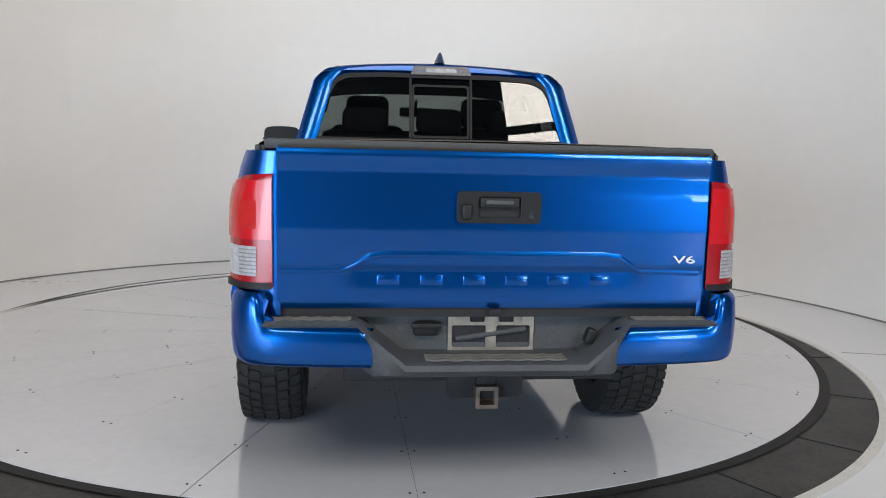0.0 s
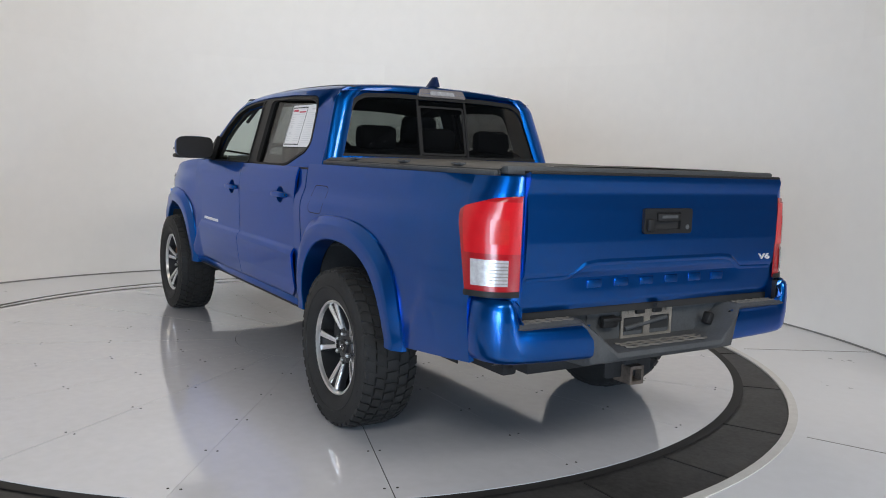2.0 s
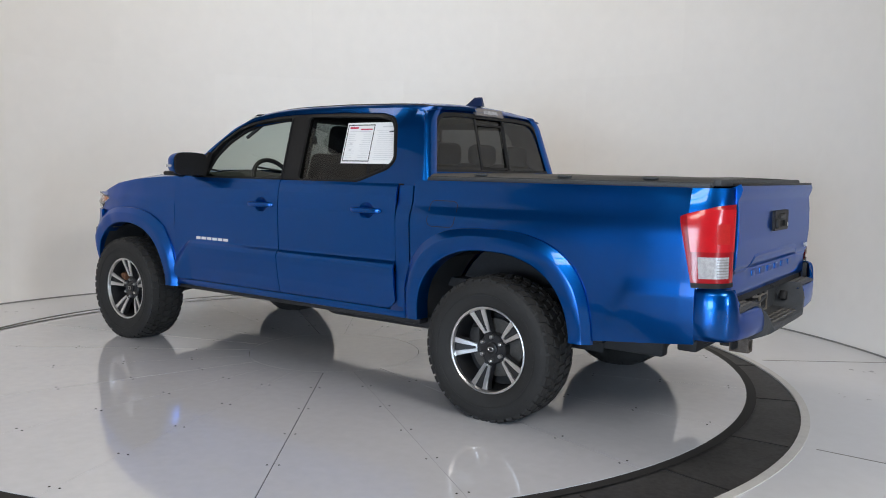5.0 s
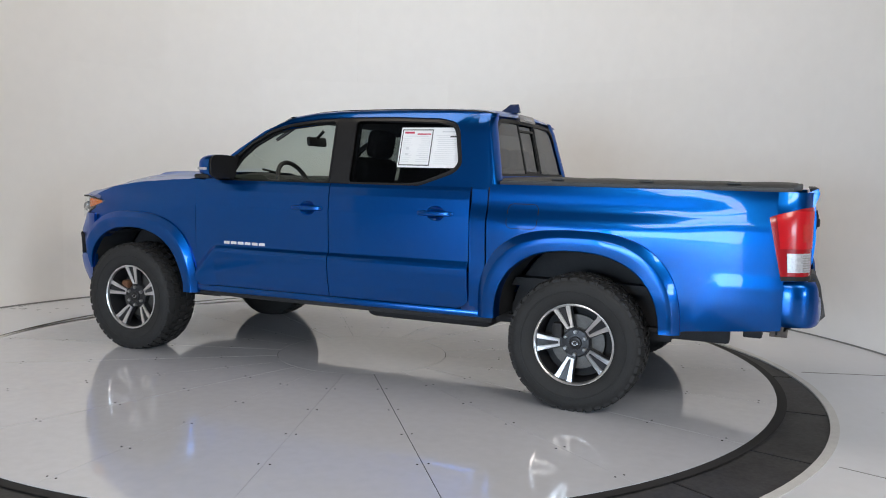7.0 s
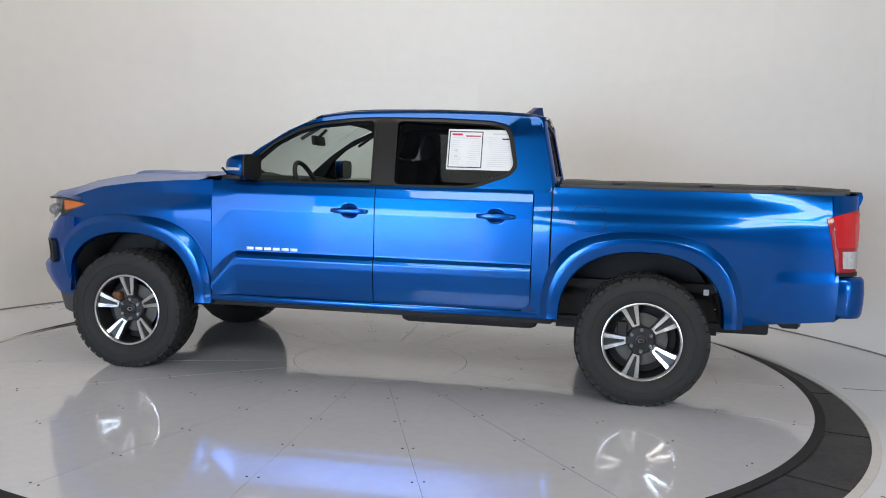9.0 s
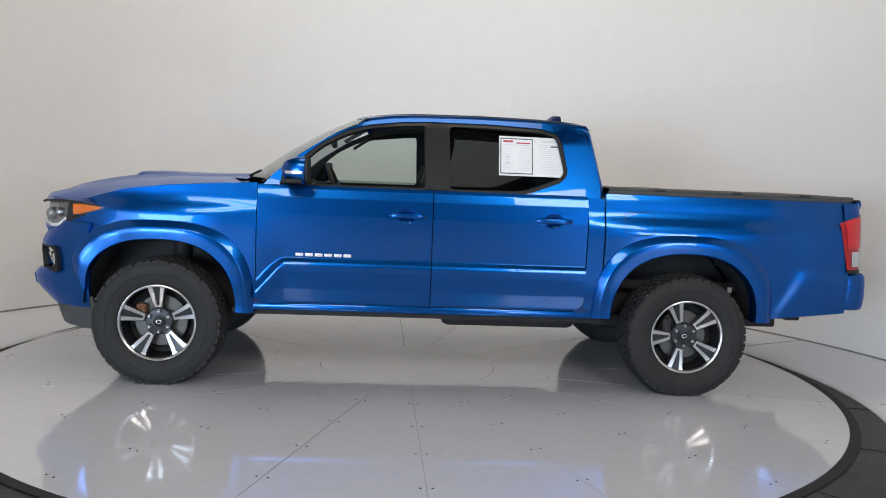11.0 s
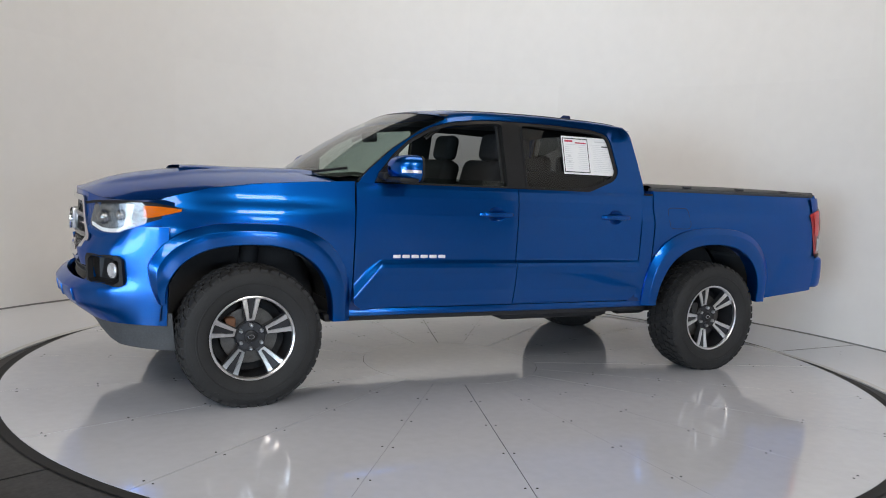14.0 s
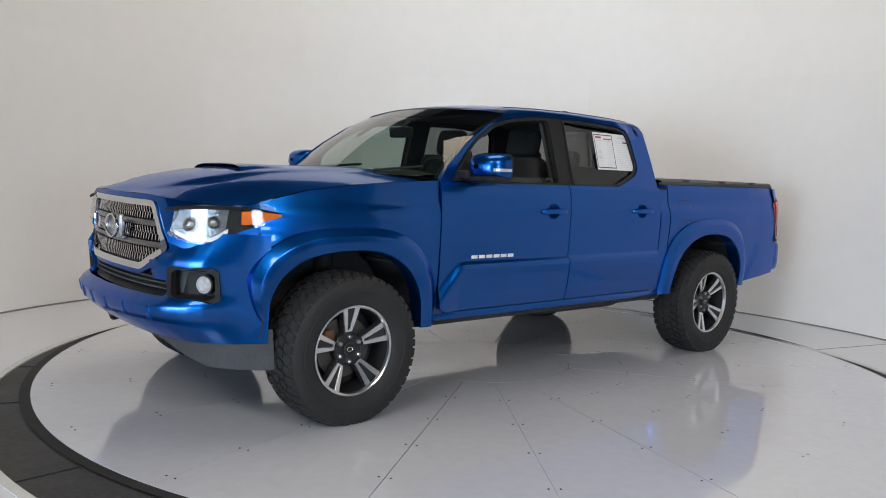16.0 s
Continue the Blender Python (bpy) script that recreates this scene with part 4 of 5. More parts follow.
def tail_lamp(s):
    """Corner lamp: red upper lens, clear reversing lens, on the corner of the bed."""
    con = ((-2.585, 0.880), (-2.62, 0.879), (-2.66, 0.871), (-2.70, 0.855), (-2.738, 0.833), (-2.763, 0.805), (-2.780, 0.776), (-2.790, 0.728))
    rows = [[(x + 0.018, s * (y - 0.012 - (max(0, z - 1.12) / 0.12) ** 1.5 * max(0, y - 0.73) * 0.22), z) for z in (0.56, 0.70, 0.90, 1.10, 1.15, 1.19, 1.22, 1.243)] for x, y in ((-2.64, 0.872), (-2.68, 0.862), (-2.72, 0.848), (-2.755, 0.828), (-2.78, 0.80), (-2.795, 0.765), (-2.80, 0.725), (-2.80, 0.715))]
    part("bed_corner", grid(rows), M_BLUE, truck, "blue rear corner of the bed", smooth=50)
    def band(za, zb, o, n=6, i0=0, i1=8):
        rows = []
        for i, (x, y) in enumerate(con[i0:i1]):
            u = (i + i0) / 7
            sl = lerp(u, (0, 0.3), (1, 0.35)) if u < 0.3 else lerp(u, (0.3, 1), (0.35, 0))
            row = []
            for j in range(n + 1):
                z = za + (zb - za) * j / n
                ztop = lerp(u, (0, 0.15, 0.6, 1), (1.115, 1.130, 1.165, 1.172))
                z = min(z, ztop)
                row.append((x - sl * (1.12 - z) * 0.22 - o * 0.6 * (u), s * (y + o * (1 - 0.5 * u) - (0.004 if z >= ztop else 0) - 0.024 * (max(0, z - 1.06) / 0.10) ** 1.5 * (1 - u)), z))
            rows.append(row)
        return grid(rows)
    lamp = part("tail_lamp", band(0.805, 1.19, 0.0, 16), M_DEEPRED, truck, "wrap-round red tail lamp with clear reversing lens", smooth=50)
    part("red_lens", band(0.960, 1.150, 0.005, 8, 1, 8), M_RED, lamp, "bright red upper lens", smooth=50)
    part("lamp_block", band(0.995, 1.085, 0.0065, 4, 4, 7), M_BRIGHTRED, lamp, "brighter inner red block", smooth=50)
    part("lamp_foot", band(0.800, 0.822, 0.006, 1), M_BLACKTRIM, lamp, "black lower edge", smooth=50)
    part("reversing_lens", band(0.842, 0.938, 0.005, 6, 2, 7), M_CLEARLENS, lamp, "clear ribbed reversing lens", smooth=50)
    for k in range(7):
        z = 0.850 + k * 0.0125
        part("lens_rib", band(z, z + 0.004, 0.0065, 1, 4, 7), M_LAMPGREY, lamp, smooth=0)


def tailgate():
    def gx(y, z):
        x = lerp(z, (0.735, 0.76, 0.86, 0.885, 1.0, 1.12, 1.185, 1.215, 1.24, 1.262), (-2.772, -2.782, -2.785, -2.797, -2.805, -2.802, -2.794, -2.806, -2.812, -2.802))
        if z < 0.90:  # the pressed lower field
            w = lerp(z, (0.80, 0.865, 0.90), (0.0, 0.005, 0.0)) if abs(y) < 0.52 else 0
            x += w * min(1, (0.52 - abs(y)) / 0.06) if w else 0
        return x
    zs = span(0.737, 1.262, 60)
    rows = [[(gx(y, z), y, z) for z in zs] for y in span(-0.713, 0.713, 60)]
    bm = grid(rows)
    bmesh.ops.recalc_face_normals(bm, faces=bm.faces)
    for f in bm.faces:
        if f.normal.x > 0:
            f.normal_flip()
    bmesh.ops.solidify(bm, geom=bm.faces[:], thickness=0.05)
    tg = part("tailgate", bm, M_BLUE, truck, "blue tailgate with pressed lettering field", smooth=25)
    # raised trapezoid ridge over the lettering
    ridge = [(0.70, 0.857), (0.50, 0.862), (0.42, 0.905), (0.36, 0.913), (-0.36, 0.913), (-0.42, 0.905), (-0.50, 0.862), (-0.70, 0.857)]
    rows = [[(gx(y, z) - o, y, z + h) for o, h in ((-0.004, 0.03), (0.006, 0.008), (0.0065, 0.003), (-0.004, -0.012))] for y, z in [(lerp(u, span(0, 1, 7), [p[0] for p in ridge]), lerp(u, span(0, 1, 7), [p[1] for p in ridge])) for u in span(0, 1, 70)]]
    part("ridge", grid(rows), M_BLUE, tg, "pressed ridge", smooth=60)
    # six raised plain blocks where the name is pressed
    for k in range(6):
        y = 0.356 - k * 0.1425
        part("pressed_block", box(-2.7815, y, 0.832, 0.009, 0.076, 0.033, 0.005), M_BLUE, tg, "raised plain block")
    hd = part("tailgate_handle", flat([rounded([(-0.138, 1.025), (0.138, 1.025), (0.138, 1.128), (-0.138, 1.128)], 0.016), rounded([(-0.070, 1.043), (0.070, 1.043), (0.070, 1.112), (-0.070, 1.112)], 0.010)], lambda a, b: (-2.817, a, b), 0.02), M_BLACKTRIM, tg, "black tailgate handle plate", smooth=30)
    part("handle_recess", box(-2.800, 0, 1.078, 0.01, 0.15, 0.08), M_DARKGAP, tg)
    part("grip", box(-2.815, 0, 1.092, 0.016, 0.13, 0.034, 0.006), M_BLACKTRIM, tg)
    part("marking_bar", box(-2.8235, 0, 1.094, 0.001, 0.09, 0.012), M_GREYTRIM, tg, "plain grey bar of lettering")
    part("lock", tube((-2.815, -0.105, 1.052), (-2.823, -0.105, 1.052), 0.011, 18), M_CHROME, tg, "round chrome lock")
    part("camera_pod", box(-2.822, 0.108, 1.062, 0.02, 0.034, 0.05, 0.008), M_BLACKTRIM, tg, "small black camera pod")
    v6 = bpy.data.curves.new("v6", "FONT")
    v6.body, v6.size, v6.extrude, v6.align_x = "V6", 0.042, 0.003, "CENTER"
    tmp = new("tmp_text", v6)
    dg = bpy.context.evaluated_depsgraph_get()
    me = bpy.data.meshes.new_from_object(tmp.evaluated_get(dg))
    bpy.data.objects.remove(tmp)
    me.materials.append(M_NAME)
    ob = new("lettering", me)
    ob.parent, ob.matrix_local = tg, Matrix.Translation((-2.806, -0.640, 0.897)) @ Matrix(((0, 0, -1, 0), (-1.7, 0, 0, 0), (0, 0.85, 0, 0), (0, 0, 0, 1)))
    tagged(ob, "chrome V6 lettering")
    part("spoiler_strip", box(-2.785, 0, 1.260, 0.045, 1.42, 0.012, 0.005), M_BLACKTRIM, tg, "black cap on the tailgate edge")


def tonneau():
    rows = []
    for k in range(33):
        t = k / 32
        x = -1.12 - 1.58 * t
        sag = 0.0016 * math.sin(9 * t * math.pi) + 0.0016 * math.sin(23 * t)
        rows.append([(x, y, z + (sag if abs(y) < 0.70 else 0)) for y, z in ((-0.775, 1.246), (-0.778, 1.268), (-0.75, 1.281), (-0.5, 1.286), (0, 1.290), (0.5, 1.286), (0.75, 1.281), (0.778, 1.268), (0.775, 1.246))])
    bm = grid(rows)
    cover = part("tonneau_cover", bm, M_VINYL, truck, "black vinyl roll-up bed cover with a few creases", smooth=50)
    for s in (-1, 1):
        part("cover_rail", box(-1.90, s * 0.775, 1.252, 1.58, 0.035, 0.022, 0.006), M_GREYTRIM, cover, "dark aluminium cover rail")
        for x in (-1.45, -1.95, -2.4):
            part("rail_clamp", box(x, s * 0.762, 1.281, 0.07, 0.03, 0.01, 0.004), M_GREYTRIM, cover)
    part("cover_end", box(-2.70, 0, 1.266, 0.06, 1.52, 0.034, 0.01), M_GREYTRIM, cover, "dark grey end bar of the bed cover")
    part("bed_rail", box(-1.90, 0, 1.236, 1.58, 1.62, 0.014), M_BLUE, truck, "blue bed rail top")
    part("bed_front", box(-1.105, 0, 0.90, 0.03, 1.62, 0.66), M_BLUE, truck, "blue front wall of the bed")
    part("bed_floor", box(-1.90, 0, 0.66, 1.6, 1.25, 0.05), M_UNDER, truck, "dark bed floor underside")


def tread(b, y0, y1, z, x0, rows_n, scallops):
    """Rows of scalloped non-slip ridges on a bumper step."""
    for r in range(rows_n):
        line = []
        for k in range(scallops * 8 + 1):
            u = k / (scallops * 8)
            w = abs(math.sin(math.pi * u * scallops))
            x = x0 - r * 0.030 - 0.012 * w
            line.append([(x - d, y0 + (y1 - y0) * u, z + h) for d, h in ((-0.004, -0.001), (0.0, 0.004), (0.006, 0.005), (0.013, -0.001))])
        part("step_ridge", grid(line), M_STEPPAD, b, "worn scalloped step ridge", smooth=50)


def rear_bumper():
    """Grey stepped bumper with painted ends, plate bracket and trailer socket."""
    SH = 0.06
    con = [(-2.705, 0.858), (-2.745, 0.866), (-2.80, 0.864), (-2.855, 0.838), (-2.885, 0.80), (-2.90, 0.74), (-2.908, 0.66), (-2.912, 0.56), (-2.914, 0.46), (-2.914, 0.40)]
    b = None
    cen = []
    ys = (-0.76, -0.62, -0.50, -0.455, -0.40, -0.36, -0.33, -0.30, -0.15, 0, 0.15, 0.30, 0.33, 0.36, 0.40, 0.455, 0.50, 0.62, 0.76)
    def prof(y):
        a = abs(y)
        drop = lerp(a, (0.30, 0.455), (1, 0))
        top = 0.705 - 0.125 * drop
        ins = lerp(a, (0.40, 0.455), (0, 0.035))
        return [(-2.76, 0.705), (-2.775, 0.705 - 0.004 * drop), (-2.785 - 0.0 * drop, top + 0.004), (-2.80, top), (-2.895 - 0.02 * drop + ins * 0.3, top), (-2.918 - 0.02 * drop + ins * 0.5, top - 0.012), (-2.922 - 0.022 * drop + ins, top - 0.03), (-2.905 - 0.02 * drop + ins, lerp(a, (0.30, 0.42, 0.455, 0.76), (0.53, 0.53, 0.60, 0.62))), (-2.86, lerp(a, (0.30, 0.42, 0.455, 0.76), (0.508, 0.508, 0.58, 0.60))), (-2.74, 0.52)]
    rows = [[(x, y, z) for x, z in prof(y)] for y in ys]
    b = part("rear_bumper", grid(rows), M_GREYTRIM, truck, "grey textured step bumper with blue painted ends", smooth=35)
    for s in (-1, 1):
        rows, us = [], span(0, 1, 9)
        n = 54
        at = lambda u: (smooth_lerp(u, us, [p[0] for p in con], 0.05), smooth_lerp(u, us, [p[1] for p in con], 0.05))
        for i in range(n + 1):
            u = i / n
            x, y = at(u)
            (xa, ya), (xb, yb) = at(max(0, u - 0.02)), at(min(1, u + 0.02))
            nx, ny = Vector((-(ya - yb), xa - xb)).normalized() if i else (0, 1)
            if nx > 0:
                nx, ny = -nx, -ny
            top = lerp(u, (0, 0.47, 0.50, 0.53, 0.57, 1), (0.795, 0.795, 0.775, 0.705, 0.690, 0.680))
            bot = lerp(u, (0, 0.3, 0.6, 1), (0.560, 0.560, 0.556, 0.548))
            row = []
            for v, e in ((0, 0.020), (0.04, 0.008), (0.12, 0.001), (0.35, -0.004), (0.65, -0.004), (0.88, 0.0), (0.95, 0.006), (1, 0.020)):
                slant = (0.045 - 0.10 * (1 - v)) * max(0, (u - 0.9) / 0.1)
                row.append((x - nx * e, s * (y - abs(ny) * e + slant), bot + (top - bot) * v))
            rows.append(row)
        bm = grid(rows)
        bmesh.ops.recalc_face_normals(bm, faces=bm.faces)
        for f in bm.faces:
            c = f.calc_center_median() - Vector((-2.6, 0, 0.68))
            if f.normal.dot(Vector((c.x, c.y, 0))) < 0:
                f.normal_flip()
        bmesh.ops.solidify(bm, geom=bm.faces[:], thickness=0.010)
        part("bumper_end", bm, M_BLUE, b, "blue painted bumper end", smooth=40)
        part("bumper_inner", box(-2.80, s * 0.765, 0.745, 0.12, 0.025, 0.09, 0.008), M_BLACKTRIM, b, "black filler beside the tailgate")
        tread(b, s * 0.475, s * 0.735, 0.705, -2.80, 3, 5)
    tread(b, -0.235, 0.235, 0.580, -2.845, 3, 7)
    # recessed panel with the empty plate bracket
    part("plate_recess", box(-2.775, 0, 0.645, 0.012, 0.66, 0.125), M_GREYTRIM, b, "grey recessed plate panel")
    holes = [[(-0.135, 0.592), (-0.018, 0.592), (-0.018, 0.668), (-0.135, 0.668)], [(0.018, 0.592), (0.135, 0.592), (0.135, 0.668), (0.018, 0.668)]]
    br = part("plate_bracket", flat([rounded([(-0.148, 0.577), (0.148, 0.577), (0.148, 0.707), (-0.148, 0.707)], 0.006)] + [rounded(h, 0.008) for h in holes], lambda a, z: (-2.792, a, z), 0.006), M_STEEL, b, "worn bare steel plate bracket, empty", smooth=30)
    for s in (-1, 1):
        # a near-black slab on the grey panel, as shade behind the bracket's hole
        part("opening", box(-2.7815, s * 0.0765, 0.630, 0.003, 0.112, 0.07), M_DARKGAP, b)
        part("plate_lamp", box(-2.795, s * 0.05, 0.692, 0.02, 0.05, 0.02, 0.004), M_BLACKTRIM, b, "small black plate lamp")
        part("bolt", tube((-2.79, s * 0.11, 0.692), (-2.80, s * 0.11, 0.692), 0.008, 10), M_STEEL, b)
    part("pipe", tube((-2.786, 0.12, 0.62), (-2.786, -0.12, 0.655), 0.010, 10), M_GREYTRIM, b, "grey conduit behind the bracket")
    sk = part("trailer_socket", join(box(-2.80, 0.225, 0.660, 0.03, 0.085, 0.05, 0.012), box(-2.815, 0.225, 0.672, 0.02, 0.10, 0.02, 0.006)), M_BLACKTRIM, b, "black trailer socket with a flap")
    # no slot is cut: a solid black block stands for its shade
    part("slot_shade", box(-2.83, -0.335, 0.640, 0.04, 0.035, 0.055, 0.01, m=pose(0, 0, 0, 20, 0, 0)), M_BLACKTRIM, b, "black block as the shade of a bumper slot")
    # the shade under the tailgate is a block of near-black colour
    part("under_gate_shade", box(-2.74, 0, 0.722, 0.05, 1.46, 0.034), M_DARKGAP, truck, "dark block as the shade under the tailgate")
    part("latch_tab", box(-2.79, -0.0, 0.728, 0.02, 0.04, 0.014), M_DARKGAP, truck)
    # tow hitch
    h = part("tow_hitch", join(box(-2.66, 0, 0.425, 0.12, 0.07, 0.085, 0.008), box(-2.58, 0, 0.455, 0.10, 1.0, 0.06, 0.01)), M_UNDER, truck, "black tow hitch receiver")
    part("hitch_plate", flat([rounded([(-0.135, 0.385), (0.135, 0.385), (0.135, 0.47), (-0.135, 0.47)], 0.02), rounded([(-0.035, 0.388), (0.035, 0.388), (0.035, 0.455), (-0.035, 0.455)], 0.004)], lambda a, z: (-2.70, a, z), 0.012), M_UNDER, h)
    part("receiver_mouth", flat([rounded([(-0.040, 0.360), (0.040, 0.360), (0.040, 0.440), (-0.040, 0.440)], 0.006), rounded([(-0.026, 0.374), (0.026, 0.374), (0.026, 0.426), (-0.026, 0.426)], 0.003)], lambda a, z: (-2.755, a, z), 0.10), M_RECEIVER, h, "worn bare receiver mouth", smooth=30)
    part("receiver_inside", box(-2.70, 0, 0.40, 0.01, 0.052, 0.052), M_RUST, h, "rusty inside of the receiver")
    b.location.x += SH
    h.location.x += SH


M_NAME = material("bright_name_blocks", (0.82, 0.83, 0.85), 0.35, metal=0.3, spread=0.03)
M_STEPPAD = material("worn_step_pad", (0.12, 0.115, 0.105), 0.65, spread=0.3, scale=15, bump=0.2)


def wheel(x, s, turn):
    """A wheel at x on side s: tyre with lugs, dark rim with machined split spokes, hub, nuts and brake disc."""
    yo = s * 0.818
    w = new("wheel")
    w.parent, w.matrix_local = truck, Matrix.Translation((x, yo, 0.372)) @ pose(0, 0, 0, 0, 0, 0 if s > 0 else 180)
    tagged(w, "knobbly all-terrain tyre on a dark alloy rim with machined spokes")
    tyre = [(0.228, 0.112), (0.236, 0.122), (0.252, 0.130), (0.280, 0.138), (0.315, 0.141), (0.345, 0.137), (0.362, 0.128), (0.372, 0.112), (0.376, 0.09), (0.378, 0.0)]
    prof = tyre + [(r, -y) for r, y in tyre[-2::-1]]
    bm = lathe(prof, 96)
    flatten(bm)
    t = part("tyre", bm, M_RUBBER, w, smooth=40)
    # raised ring on the sidewall and the lugs
    part("sidewall_rib", lathe([(0.292, 0.1395), (0.294, 0.1425), (0.30, 0.1435), (0.302, 0.1415)], 96), M_RUBBER, w)
    lug = bmesh.new()
    rng = random.Random(3)
    n = 44
    for k in range(n):
        for row, (y, wy, wa) in enumerate(((-0.108, 0.044, 0.70), (-0.058, 0.042, 0.66), (0.0, 0.052, 0.62), (0.058, 0.042, 0.66), (0.108, 0.044, 0.70))):
            a = 2 * math.pi * (k + (0.5 if row % 2 else 0) + rng.uniform(-0.05, 0.05)) / n
            da = 2 * math.pi / n * wa / 2
            sk = 0.35 * da * (1 if row < 2 else -1 if row > 2 else 0.4)
            r0, r1 = 0.370, 0.3875 - (0.010 if row in (0, 4) else 0)
            y0, y1 = y - wy / 2, y + wy / 2
            q = []
            for rr in (r0, r1):
                for aa, yy in ((a - da - sk, y0), (a + da - sk, y0), (a + da + sk, y1), (a - da + sk, y1)):
                    r2 = rr
                    if row in (0, 4) and rr == r1:
                        r2 = 0.3855 if abs(yy) < 0.1 else 0.374
                    if row in (0, 4) and rr == r0:
                        r2 = 0.366 if abs(yy) < 0.1 else 0.352
                    q.append(lug.verts.new((r2 * math.cos(aa), yy, r2 * math.sin(aa))))
            for f in ((4, 5, 6, 7), (0, 1, 5, 4), (1, 2, 6, 5), (2, 3, 7, 6), (3, 0, 4, 7)):
                lug.faces.new([q[i] for i in f])
    # shoulder lugs that climb over the sidewall
    for k in range(n):
        for ed in (-1, 1):
            if k % 2 == 0:
                continue
            a = 2 * math.pi * (k + 0.1) / n
            da = 2 * math.pi / n * 0.33
            q = []
            for rr, yy in ((0.376, 0.118), (0.335, 0.138)):
                for o in (0, 0.003):
                    for sg in (-1, 1):
                        q.append(lug.verts.new(((rr + (o if rr > 0.36 else 0)) * math.cos(a + sg * da), ed * (yy + o), (rr + (o if rr > 0.36 else 0)) * math.sin(a + sg * da))))
            for f in ((2, 3, 7, 6), (0, 2, 6, 4), (1, 5, 7, 3), (4, 6, 7, 5)):
                lug.faces.new([q[i] for i in f])
    flatten(lug)
    tagged(part("tread", lug, M_RUBBER, w, "worn angular tread blocks", smooth=0), kind="stuff")
    rim = part("rim", lathe([(0.150, -0.10), (0.205, -0.09), (0.216, 0.02), (0.214, 0.098), (0.219, 0.112), (0.226, 0.116), (0.231, 0.112), (0.232, 0.10), (0.222, -0.11)], 72), M_DARKALLOY, w, "dark painted rim barrel", smooth=40)
    part("rim_lip", lathe([(0.2135, 0.098), (0.217, 0.1135), (0.2235, 0.118), (0.2285, 0.1165), (0.2295, 0.112)], 72), M_ALLOY, w, "machined outer lip", smooth=40)
    part("brake_disc", lathe([(0.06, -0.01), (0.06, 0.012), (0.155, 0.012), (0.155, -0.012)], 40), M_DULLSTEEL, w, "grey brake disc", smooth=30)
    part("brake_backing", lathe([(0.001, -0.03), (0.205, -0.03)], 32), M_UNDER, w, "dark shield behind the spokes")
    part("caliper", box(0.11, 0.03, 0.05, 0.06, 0.06, 0.11, 0.015), M_RUST if x > 0 else M_UNDER, w, "rusty brake caliper")
    def yf(r):
        return lerp(r, (0.0, 0.05, 0.075, 0.13, 0.20, 0.216), (0.060, 0.060, 0.062, 0.078, 0.096, 0.098))
    for k in range(5):
        a = 2 * math.pi * k / 5 + radians(turn)
        # one dark carrier with two bright faces
        def blade(pts, lift, depth):
            rows = []
            for r, h0, h1 in pts:
                y = yf(r) + lift
                rows.append([(r, y - depth, h0), (r, y - 0.003, h0), (r, y, h0 + 0.002), (r, y, h1 - 0.002), (r, y - 0.003, h1), (r, y - depth, h1)])
            bm = grid(rows)
            bmesh.ops.transform(bm, matrix=Matrix(((math.cos(a), 0, -math.sin(a), 0), (0, 1, 0, 0), (math.sin(a), 0, math.cos(a), 0), (0, 0, 0, 1))), verts=bm.verts)
            return bm
        sp = part("spoke", blade([(0.055, -0.030, 0.030), (0.085, -0.026, 0.026), (0.13, -0.034, 0.034), (0.18, -0.046, 0.046), (0.217, -0.060, 0.060)], -0.008, 0.035), M_DARKALLOY, w, "dark spoke with two machined faces", smooth=30)
        for h in (-1, 1):
            pts = [(0.088, 0.0, 0.021 * h), (0.097, 0.0, 0.0235 * h), (0.098, 0.006 * h, 0.024 * h), (0.13, 0.010 * h, 0.032 * h), (0.165, 0.015 * h, 0.040 * h), (0.195, 0.020 * h, 0.047 * h), (0.208, 0.022 * h, 0.052 * h), (0.2175, 0.022 * h, 0.063 * h)]
            pts = [(r, min(p, q), max(p, q)) for r, p, q in pts]
            part("spoke_face", blade(pts, 0.0, 0.012), M_ALLOY, w, "bright machined face", smooth=30)
    hub = part("hub", lathe([(0.0005, 0.072), (0.026, 0.072), (0.034, 0.069), (0.037, 0.060), (0.075, 0.058), (0.082, 0.050), (0.082, 0.01)], 40), M_DARKALLOY, w, "dark wheel hub", smooth=30)
    part("hub_cap", lathe([(0.0005, 0.0745), (0.022, 0.074), (0.027, 0.072)], 32), M_BLACKTRIM, w, "black hub cap")
    em = torus(0.012, 0.0022, 20, 6)
    bmesh.ops.transform(em, matrix=Matrix.Translation((0, 0.0748, 0)) @ pose(0, 0, 0, 90) @ Matrix.Diagonal((1.3, 0.9, 1, 1)), verts=em.verts)
    part("hub_mark", em, M_CHROME, w, "small chrome oval")
    for k in range(6):
        a = 2 * math.pi * k / 6 + 0.52
        cx, cz = 0.0635 * math.cos(a), 0.0635 * math.sin(a)
        part("wheel_nut", join(tube((cx, 0.05, cz), (cx, 0.076, cz), 0.0115, 6), tube((cx, 0.076, cz), (cx, 0.082, cz), 0.0105, 10, 0.006)), M_CHROMEDARK, w, smooth=30)
    return w


def flatten(bm):
    """The tyre stands flat on the deck."""
    for v in bm.verts:
        if v.co.z < -0.3715:
            v.co.z = -0.3715


